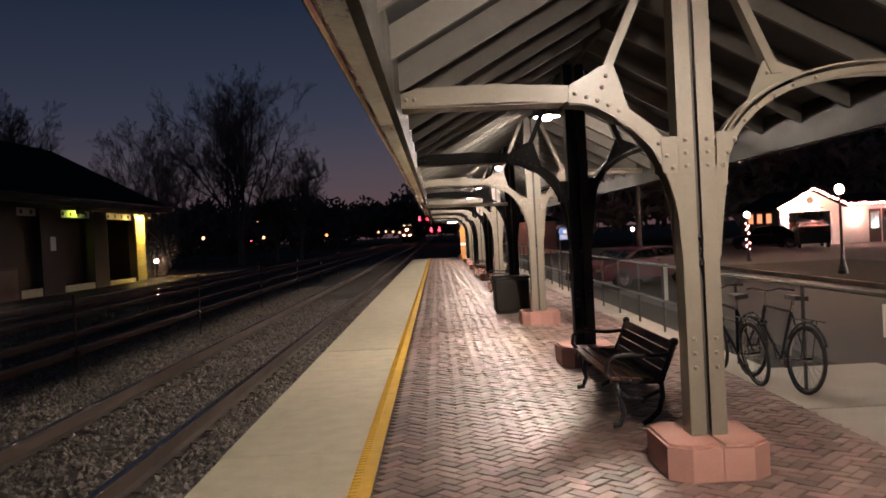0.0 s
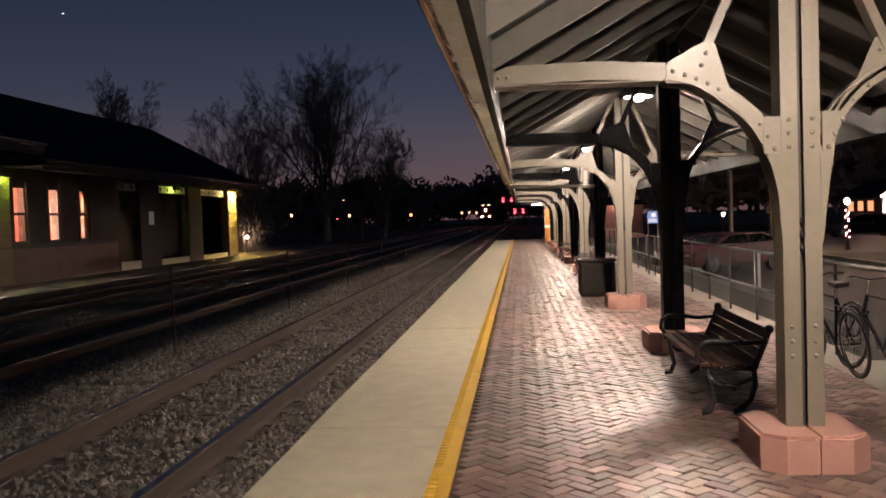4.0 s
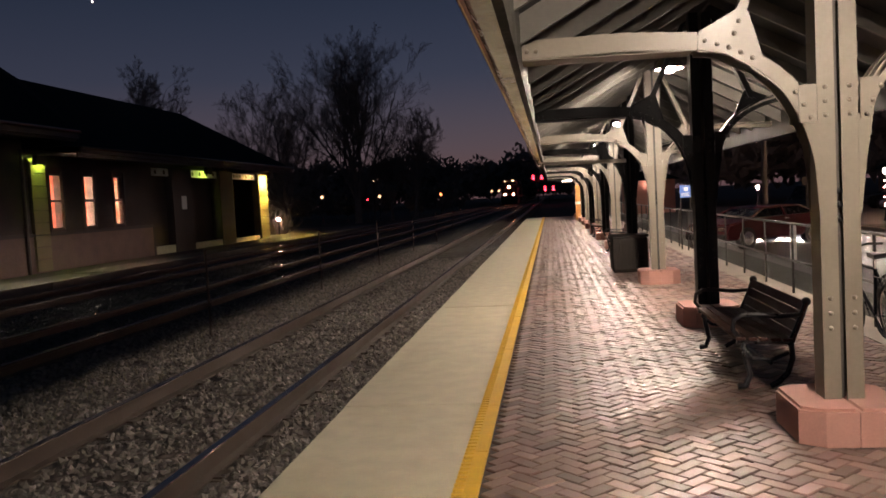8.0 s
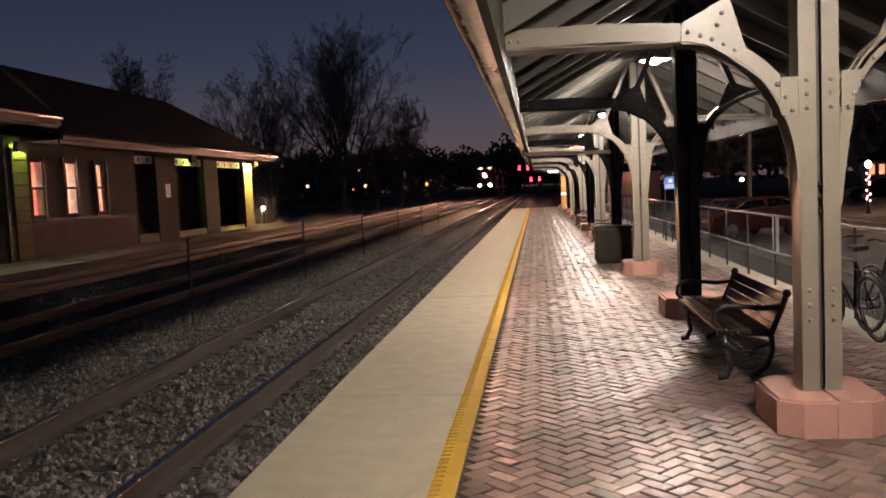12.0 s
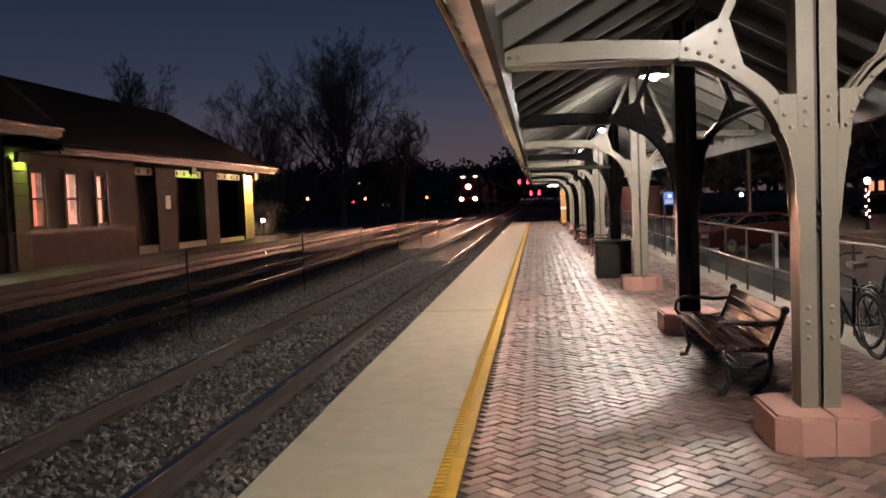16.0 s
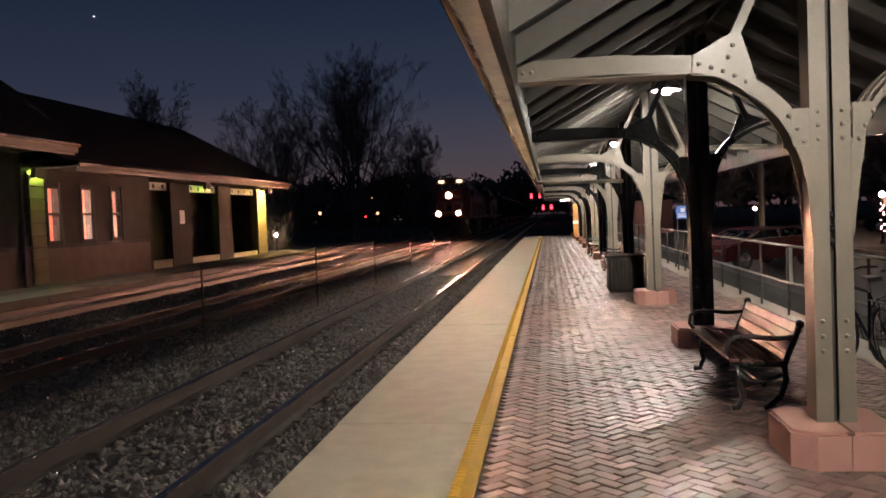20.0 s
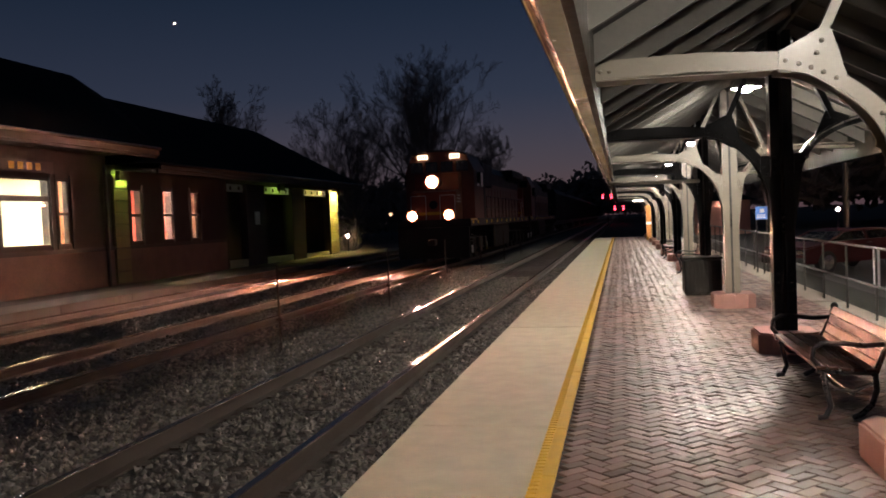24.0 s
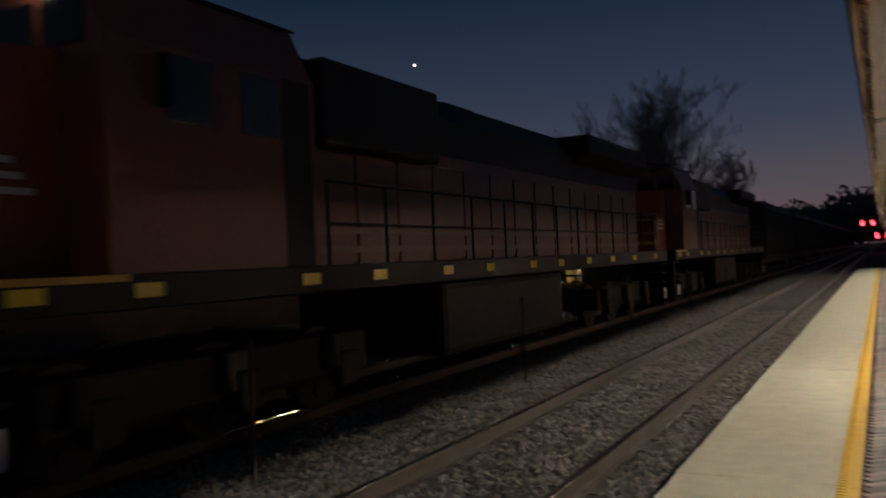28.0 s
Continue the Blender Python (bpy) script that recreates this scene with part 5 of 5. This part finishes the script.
# ---- bench, bin ----
def bench(loc):
    b = thing("bench", loc, "platform bench of brown slats on black cast-iron ends", "bench", "benches under the canopy")
    L = 1.86
    for k in range(5):
        part("seat_slat", box(bmn(), 0.02 + 0.092 * k, 0, 0.418 - 0.006 * k, 0.095 + 0.092 * k, L, 0.445 - 0.006 * k, 0.006), M_BENCHW, b)
    for k in range(4):
        s = part("back_slat", box(bmn(), -0.012, 0, 0, 0.012, L, 0.083, 0.006), M_BENCHW, b)
        s.matrix_basis = pose(0.465 + 0.031 * k, 0, 0.385 + 0.084 * k, 0, 20)
    for y in (0.04, L - 0.04):
        bm = bmn()
        # front leg, seat bearer, back upright and rear leg as one bent casting
        path_tube(bm, [(0.03, y, 0.025), (0.09, y, 0.03), (0.13, y, 0.12), (0.10, y, 0.26), (0.08, y, 0.40)], 0.024)
        path_tube(bm, [(0.03, y, 0.405), (0.25, y, 0.395), (0.46, y, 0.385)], 0.024)
        path_tube(bm, [(0.44, y, 0.36), (0.49, y, 0.46), (0.55, y, 0.60), (0.585, y, 0.705)], 0.026)
        ball(bm, (0.588, y, 0.715), 0.038)
        path_tube(bm, [(0.46, y, 0.385), (0.47, y, 0.25), (0.43, y, 0.13), (0.36, y, 0.06), (0.29, y, 0.025)], 0.024)
        path_tube(bm, [(0.06, y, 0.36), (0.16, y, 0.26), (0.30, y, 0.24), (0.44, y, 0.30)], 0.018)
        part("end_frame", bm, M_BLACK, b, "black cast-iron bench end", smooth=True)
        bm = bmn()
        path_tube(bm, [(0.06, y, 0.42), (0.0, y, 0.50), (0.01, y, 0.58), (0.08, y, 0.625), (0.22, y, 0.62), (0.38, y, 0.60), (0.53, y, 0.61)], 0.021)
        part("arm", bm, M_BLACK, b, "curved black armrest", smooth=True)
    part("stretcher", tube(bmn(), (0.3, 0.05, 0.21), (0.3, L - 0.05, 0.21), 0.014), M_BLACK, b)
    return b


be = bench((1.57, 6.55, 0.0))
for y in (21.2, 30.6):
    copy_thing(be, pose(1.57, y, 0))

tb = thing("litter_bin", (1.70, 17.15, 0), "large black square litter bin beside a column", "litter bin")
bm = box(bmn(), -0.36, -0.33, 0.03, 0.36, 0.33, 0.72, 0.03)
part("body", bm, M_BIN, tb)
part("rim", box(bmn(), -0.38, -0.35, 0.722, 0.38, 0.35, 0.77, 0.012), M_BIN, tb)
for k in range(9):
    part("slat", box(bmn(), -0.34 + 0.076 * k, -0.345, 0.08, -0.29 + 0.076 * k, -0.331, 0.68, 0.003), M_BIN, tb)
part("foot", box(bmn(), -0.34, -0.31, 0.0, 0.34, 0.31, 0.029), M_BIN, tb)


# ---- bicycles ----
def ring(bm, c, r, rr, n=36, m=8):
    """A ring in the y-z plane round c."""
    rows = []
    for i in range(n):
        a = 2 * math.pi * i / n
        rows.append([bm.verts.new((c[0] + rr * math.sin(b), c[1] + (r + rr * math.cos(b)) * math.cos(a), c[2] + (r + rr * math.cos(b)) * math.sin(a))) for b in (2 * math.pi * j / m for j in range(m))])
    for i in range(n):
        for j in range(m):
            p, q = rows[i], rows[(i + 1) % n]
            bm.faces.new((p[j], p[(j + 1) % m], q[(j + 1) % m], q[j]))
    return bm


def bicycle(loc, rz, lean, label, paint):
    b = thing("bicycle", loc, label, "bicycle", "bicycles at the railing")
    b.matrix_basis = pose(*loc, 0, lean, rz)
    R = 0.335
    for y in (0.0, 1.06):
        w = part("wheel", ring(bmn(), (0, y, R), R - 0.018, 0.018), M_TYRE, b)
        part("rim", ring(bmn(), (0, y, R), R - 0.045, 0.011), M_CHROME, w)
        sp = bmn()
        for k in range(20):
            a = 2 * math.pi * k / 20
            tube(sp, (0.015 * (-1) ** k, y, R), (0, y + (R - 0.05) * math.cos(a), R + (R - 0.05) * math.sin(a)), 0.0018, n=3, caps=False)
        part("spokes", sp, M_CHROME, w)
        part("hub", tube(bmn(), (-0.05, y, R), (0.05, y, R), 0.02), M_CHROME, w)
        g = bmn()
        arcp = [(0, y + (R + 0.03) * math.cos(a), R + (R + 0.03) * math.sin(a)) for a in [math.pi * (0.15 + 0.1 * q) for q in range(8)]]
        path_tube(g, arcp, 0.016, 6)
        part("mudguard", g, M_BLACK, b)
    fr = bmn()
    head0, head1, bb, seat = (0, 0.98 - 0.12, 0.62), (0, 0.98 - 0.17, 0.80), (0, 0.45, 0.28), (0, 0.30, 0.78)
    for p, q, r in ((bb, head0, 0.02), (bb, seat, 0.018), (seat, head1, 0.017), ((0, 0, R), bb, 0.011), ((0, 0, R), seat, 0.010), (head0, head1, 0.022)):
        tube(fr, p, q, r)
    part("frame", fr, paint, b)
    f = bmn()
    for s in (-0.05, 0.05):
        tube(f, (s, 0.86, 0.62), (s, 1.06, R), 0.013)
    tube(f, (-0.05, 0.86, 0.62), (0.05, 0.86, 0.62), 0.016)
    part("fork", f, paint, b)
    h = bmn()
    path_tube(h, [(0, 0.81, 0.80), (0, 0.80, 0.95), (0.16, 0.80, 0.98), (0.27, 0.70, 0.97)], 0.013)
    path_tube(h, [(0, 0.80, 0.95), (-0.16, 0.80, 0.98), (-0.27, 0.70, 0.97)], 0.013)
    part("handlebar", h, M_CHROME, b)
    part("saddle", prism(bmn(), [(-0.07, 0.12), (0.07, 0.12), (0.025, 0.40), (-0.025, 0.40)], "z", 0.90, 0.945), M_BLACK, b)
    part("seat_post", tube(bmn(), seat, (0, 0.27, 0.90), 0.014), M_CHROME, b)
    part("chainring", tube(bmn(), (0.04, 0.45, 0.28), (0.046, 0.45, 0.28), 0.09, n=18), M_CHROME, b)
    part("crank", tube(bmn(), (0.05, 0.45, 0.28), (0.07, 0.40, 0.13), 0.01), M_BLACK, b)
    part("crank", tube(bmn(), (-0.05, 0.45, 0.28), (-0.07, 0.50, 0.43), 0.01), M_BLACK, b)
    rk = bmn()
    for s in (-0.06, 0.06):
        tube(rk, (s, -0.18, 0.72), (s, 0.22, 0.72), 0.007)
        tube(rk, (s, 0, R), (s, -0.05, 0.72), 0.006)
    part("carrier", rk, M_BLACK, b)
    return b


bicycle((3.66, 7.50, 0.002), 7, 5, "black city bicycle leaning at the railing", M_BLACK)
bicycle((3.42, 8.02, 0.002), 2, -6, "second dark bicycle parked beside the first", M_NAVY)


# ---- trees ----
def bare_tree(loc, h, seed, label, wide=0.55, trunk=0.2, limbs=9, lean=0.0, thick=0.017):
    """A winter tree: a short trunk, limbs that fan upwards, and a haze of fine twigs."""
    rng = random.Random(seed)
    t = thing("bare_tree", loc, label, "tree", "bare winter trees")
    segs = []

    def aside(d, angle):
        u = d.orthogonal().normalized()
        w = d.cross(u)
        a = rng.uniform(0, 2 * math.pi)
        return (d * math.cos(angle) + (u * math.cos(a) + w * math.sin(a)) * math.sin(angle)).normalized()

    def limb(p, d, length, r, level):
        n = (10, 7, 6, 4, 3)[level]
        kids = (1.0, 0.95, 0.9, 0.8, 0.0)[level]
        for i in range(n):
            f = (i + 1) / n
            bend = (0.09, 0.08, 0.055, 0.04, 0.03)[level]
            d = (d + Vector((rng.gauss(0, bend), rng.gauss(0, bend), rng.gauss(0.05, 0.05)))).normalized()
            q = p + d * (length / n)
            segs.append((p, q, r * (1 - 0.8 * (f - 1 / n)), r * (1 - 0.8 * f), level))
            p = q
            if i >= (2 if level == 0 else 1) and rng.random() < kids or i == n - 1 and level < 4:
                for _ in range(2 if rng.random() < (0.1, 0.45, 0.95, 1.0, 0)[level] else 1):
                    limb(p, aside(d, rng.uniform(0.35, 0.85)), length * rng.uniform(0.30, 0.52) * (1.15 - 0.5 * f), max(r * (1 - 0.8 * f) * 0.66, 0.011), level + 1)

    foot = Vector((0, 0, 0))
    d = Vector((lean, 0, 1)).normalized()
    fork = foot + d * h * trunk
    segs.append((foot, fork * 0.5, h * thick * 1.25, h * thick, -1))
    segs.append((fork * 0.5, fork, h * thick, h * thick * 0.85, -1))
    for k in range(limbs):
        a = 2 * math.pi * (k + rng.uniform(-0.3, 0.3)) / limbs
        out = wide * rng.uniform(0.25, 1.0)
        e = Vector((lean + out * math.cos(a), out * math.sin(a), 1)).normalized()
        limb(fork - d * h * rng.uniform(0, 0.06), e, h * (1 - trunk) * rng.uniform(0.72, 0.86), h * thick * rng.uniform(0.32, 0.55), 0)
    for name, keep in (("trunk", lambda v: v < 0), ("crown", lambda v: v >= 0)):
        vs, fs = [], []
        for a, b, r0, r1, level in segs:
            if not keep(level):
                continue
            n = 8 if level < 0 else 5 if level == 0 else 3
            w = (b - a).normalized()
            u = w.orthogonal().normalized()
            v = w.cross(u)
            o = len(vs)
            for p, r in ((a, r0), (b, max(r1, 0.007))):
                vs.extend(p + r * (math.cos(2 * math.pi * i / n) * u + math.sin(2 * math.pi * i / n) * v) for i in range(n))
            fs.extend([o + i, o + (i + 1) % n, o + n + (i + 1) % n, o + n + i] for i in range(n))
        ob = new(name, mesh_np(name, [tuple(p) for p in vs], fs, M_BARK))
        ob.parent = t
        if name == "crown":
            ob["label"] = "bare crown of fine branches"


bare_tree((-21.3, 90, -0.45), 20.8, 4, "tall bare tree with a dense fan-shaped crown", 0.52, 0.16, 16)
bare_tree((-29.0, 89, -0.45), 16.0, 5, "bare tree with wide spreading branches", 1.15, 0.17, 12, -0.12)
bare_tree((-34.0, 93, -0.45), 11.5, 8, "low wide bare tree behind the depot", 0.9, 0.2, 8)
bare_tree((-15.0, 91, -0.45), 12.4, 11, "small bare tree beside the line", 0.30, 0.25, 6, 0.10)
bare_tree((-46.8, 92, -0.45), 19.5, 14, "bare tree rising behind the depot roof", 0.33, 0.36, 10)
bare_tree((-18.6, 96, -0.45), 11.0, 21, "bare tree half hidden behind the tall one", 0.6, 0.2, 8)

planet = solid("evening_planet", ball(bmn(), (0, 0, 0), 0.5, 1, 10, 6), G_STREET, "bright evening planet in the dusk sky", "planet", kind="structure", loc=(-0.4797 * 1500, 0.8457 * 1500, 0.2339 * 1500))
bush = thing("bush", (-17.6, 51.5, -0.45), "bare twiggy bush beside the depot", "bush")
bm = bmn()
rb = random.Random(4)
for k in range(90):
    a, r = rb.uniform(0, 6.28), rb.uniform(0.3, 1.2)
    tube(bm, (0.3 * math.cos(a), 0.3 * math.sin(a), 0.2), (r * 1.5 * math.cos(a), r * 1.5 * math.sin(a), rb.uniform(1.2, 3.2)), 0.02, 0.008, 3, caps=False)
part("crown", bm, M_BARK, bush)


def treeline(name, x0, x1, y0, y1, h0, h1, n, seed, label):
    """Far woods: clumps of small leaf-like facets with an uneven skyline."""
    rng = np.random.default_rng(seed)
    vs, fs = [], []
    for _ in range(n):
        cx, cy = rng.uniform(x0, x1), rng.uniform(y0, y1)
        h = rng.uniform(h0, h1)
        w = h * rng.uniform(0.25, 0.45)
        m = 320
        u = rng.normal(size=(m, 3))
        u /= np.linalg.norm(u, axis=1)[:, None]
        c = u * rng.uniform(0.35, 1.0, (m, 1)) * (w, w, h * 0.42) + (cx, cy, h * 0.55)
        c[:, 2] = np.maximum(c[:, 2], 0.1)
        for p in c:
            s = h * rng.uniform(0.018, 0.05)
            o = len(vs)
            q = rng.normal(size=(4, 3)) * s
            vs.extend((p + q).tolist())
            fs.extend([[o, o + 1, o + 2], [o, o + 2, o + 3], [o + 1, o + 2, o + 3]])
    ob = new(name, mesh_np(name, vs, fs, M_BARK))
    ob.location = (0, 0, -0.45)
    return tagged(ob, label, "woods", kind="stuff")


treeline("far_woods", -150, 20, 230, 330, 9, 19, 150, 1, "dark line of far trees at the horizon")
treeline("lot_woods", 14, 130, 78, 120, 9, 15, 130, 2, "dark trees behind the parking lot")
treeline("depot_hedge", -75, -14, 105, 130, 3, 6, 70, 3, "dark hedge and low trees beyond the depot")

# ---- loose stones of the ballast ----
def stones(name, parent_label, boxes, seed, material):
    rng = np.random.default_rng(seed)
    base = np.array([(1, 0, 0), (-1, 0, 0), (0, 1, 0), (0, -1, 0), (0, 0, 1), (0, 0, -1)], float)
    tri = np.array([(0, 2, 4), (2, 1, 4), (1, 3, 4), (3, 0, 4), (2, 0, 5), (1, 2, 5), (3, 1, 5), (0, 3, 5)])
    allv, allf, o = [], [], 0
    for x0, x1, y0, y1, z, per in boxes:
        n = int((x1 - x0) * (y1 - y0) * per)
        # thinner with distance along the line
        yy = y0 + (y1 - y0) * rng.random(n) ** 1.35
        c = np.c_[rng.uniform(x0, x1, n), yy, z + rng.uniform(-0.005, 0.022, n)]
        s = rng.uniform(0.016, 0.042, (n, 1, 1)) * (1 + 0.35 * rng.normal(size=(n, 6, 1)).clip(-1.5, 1.5)) * (1, 1, 0.75)
        q = rng.normal(size=(n, 4))
        q /= np.linalg.norm(q, axis=1)[:, None]
        w, x, yq, zq = q.T
        R = np.stack([1 - 2 * (yq**2 + zq**2), 2 * (x * yq - zq * w), 2 * (x * zq + yq * w), 2 * (x * yq + zq * w), 1 - 2 * (x**2 + zq**2), 2 * (yq * zq - x * w), 2 * (x * zq - yq * w), 2 * (yq * zq + x * w), 1 - 2 * (x**2 + yq**2)], -1).reshape(n, 3, 3)
        v = np.einsum("nij,nkj->nki", R, base[None] * s) + c[:, None]
        allv.append(v.reshape(-1, 3))
        allf.append((tri[None] + 6 * np.arange(n)[:, None, None] + o).reshape(-1, 3))
        o += 6 * n
    ob = new(name, mesh_np(name, np.concatenate(allv), np.concatenate(allf), material))
    return tagged(ob, parent_label, "ballast", kind="stuff")


stones("ballast_stones", "loose crushed grey and brown ballast stones", [
    (-2.30, EDGE_X - 0.01, -4.0, 30, -0.216, 420), (-3.80, -2.57, -4.0, 26, -0.214, 330), (-6.55, -4.10, -4.0, 34, -0.214, 300)], 7, M_STONE)
stones("shaded_stones", "loose stones round the farther tracks, darkened as canopy shade", [
    (-8.05, -6.83, 4.0, 26, -0.200, 150), (-10.70, -8.35, 4.0, 34, -0.200, 150), (-13.4, -12.45, 8, 34, -0.200, 100)], 17, M_STONE_SHADED)

# dry weeds between the tracks
rw = np.random.default_rng(9)
vs, fs = [], []
for _ in range(1500):
    x, y = rw.uniform(-6.3, -4.3), 3 + 22 * rw.random() ** 1.3
    for _ in range(3):
        a, h = rw.uniform(0, 6.28), rw.uniform(0.04, 0.14)
        o = len(vs)
        dx, dy = math.cos(a), math.sin(a)
        vs += [(x - dy * 0.004, y + dx * 0.004, -0.23), (x + dy * 0.004, y - dx * 0.004, -0.23), (x + dx * h * 0.6, y + dy * h * 0.6, -0.23 + h)]
        fs.append([o, o + 1, o + 2])
tagged(new("weeds", mesh_np("weeds", vs, fs, mat("dry_weed", (0.20, 0.17, 0.11), 0.9, var=0.3))), "dry winter weeds between the tracks", "weeds", kind="stuff")

# ---- herringbone brick paving ----
BW = 0.1016


def brick_list(x0, x1, y0, y1):
    r2 = math.sqrt(2)
    out = []
    for s in range(int(r2 * y0 / BW) - 3, int(r2 * y1 / BW) + 4):
        for d in range(int(r2 * x0 / BW) - 3, int(r2 * x1 / BW) + 4):
            if (s + d) % 2:
                continue
            gx, gy = (s + d) // 2, (s - d) // 2
            v = (gx - gy) % 4
            if v == 0:
                cx, cy, a = gx + 1.0, gy + 0.5, 45
            elif v == 3:
                cx, cy, a = gx + 0.5, gy + 1.0, 135
            else:
                continue
            X, Y = (cx - cy) / r2 * BW, (cx + cy) / r2 * BW
            if x0 + 0.045 < X < x1 - 0.045 and y0 < Y < y1:
                out.append((X, Y, a))
    return out


def brick_mesh_arrays():
    a, b, t, c = BW - 0.0035, BW / 2 - 0.0035, 0.030, 0.006
    v = [(-a, -b, -t), (a, -b, -t), (a, b, -t), (-a, b, -t), (-a, -b, -c), (a, -b, -c), (a, b, -c), (-a, b, -c), (-a + c, -b + c, 0), (a - c, -b + c, 0), (a - c, b - c, 0), (-a + c, b - c, 0)]
    f = [(8, 9, 10, 11)] + [(i, (i + 1) % 4, 4 + (i + 1) % 4, 4 + i) for i in range(4)] + [(4 + i, 4 + (i + 1) % 4, 8 + (i + 1) % 4, 8 + i) for i in range(4)]
    return np.array(v), np.array(f)


bv, bf = brick_mesh_arrays()
rbk = np.random.default_rng(12)
ALL = brick_list(YEL_R, BRICK_R, -9.0, PLAT_END - 0.05)
NEAR = lambda X, Y: -0.36 < X < 1.62 and 4.0 < Y < 6.98
brick_me = mesh_np("brick", bv, bf, M_BRICK1)
vs, fs, o, cnt = [], [], 0, 0
for X, Y, a in ALL:
    tilt = rbk.normal(0, 1.5, 2)
    dz = rbk.uniform(-0.0035, 0.0015)
    m = pose(X, Y, dz, tilt[0], tilt[1], a + rbk.normal(0, 0.5))
    if NEAR(X, Y) and cnt < 300:
        b = new("brick", brick_me)
        b.parent = platform
        b.matrix_basis = m
        cnt += 1
    else:
        M3 = np.array(m)
        vs.append(bv @ M3[:3, :3].T + M3[:3, 3])
        fs.append(bf + o)
        o += len(bv)
rest = new("brick_field", mesh_np("brick_field", np.concatenate(vs), np.concatenate(fs), M_BRICK))
rest.parent = platform
tagged(rest, "herringbone field of worn red-brown pavers", kind="stuff")


def train_y(t):
    return 25.4 + 7.45 * (25.0 - t) - 0.30


def motions():
    times = [0, 4, 8, 12, 16, 20, 24, 26, 28]
    for k, ob in enumerate([loco, loco2] + cars):
        back = 0.0 if k == 0 else 22.9 if k == 1 else 45.6 + 18.4 * (k - 2)
        walk(ob, [(t, pose(-7.44, train_y(t) + back, -0.033)) for t in times])

    # wheels roll with the train: about 70 degrees from row to row
    speed, radius = 7.45, 0.495
    turn = math.degrees(speed / radius)
    count = int(28.0 * turn / 70.0) + 1
    for wheel, at in WHEELS:
        walk(wheel, [(28.0 * i / count, pose(0, at, radius, 28.0 * i / count * turn)) for i in range(count + 1)])

    for sh, (x, y, z), drop in BEAM_BLOCKERS:
        walk(sh, [(0, pose(x, y, z)), (10.1, pose(x, y, z)), (10.55, pose(x, y + (0.06 if drop > 0.9 else 0.24), z - drop)), (28, pose(x, y + (0.06 if drop > 0.9 else 0.24), z - drop))])
    turns = [(0, 42, 33, 180), (5.5, 24, 32.5, 183), (6.5, 13.2, 31.8, 181), (7.0, 10.9, 31.6, 195), (7.5, 10.1, 31.3, 207), (8.0, 9.7, 30.9, 244), (8.5, 9.75, 30.8, 256), (9.0, 9.6, 30.8, 244),
             (9.5, 9.6, 30.7, 266), (10.0, 10.9, 30.4, 278), (10.5, 13.0, 30.0, 330), (11.2, 18.0, 30.2, 360), (12.5, 32.0, 30.5, 362), (28, 60.0, 31.0, 362)]
    walk(moving_car, [(t, pose(x, y, LOT, 0, 0, a)) for t, x, y, a in turns])


motions()
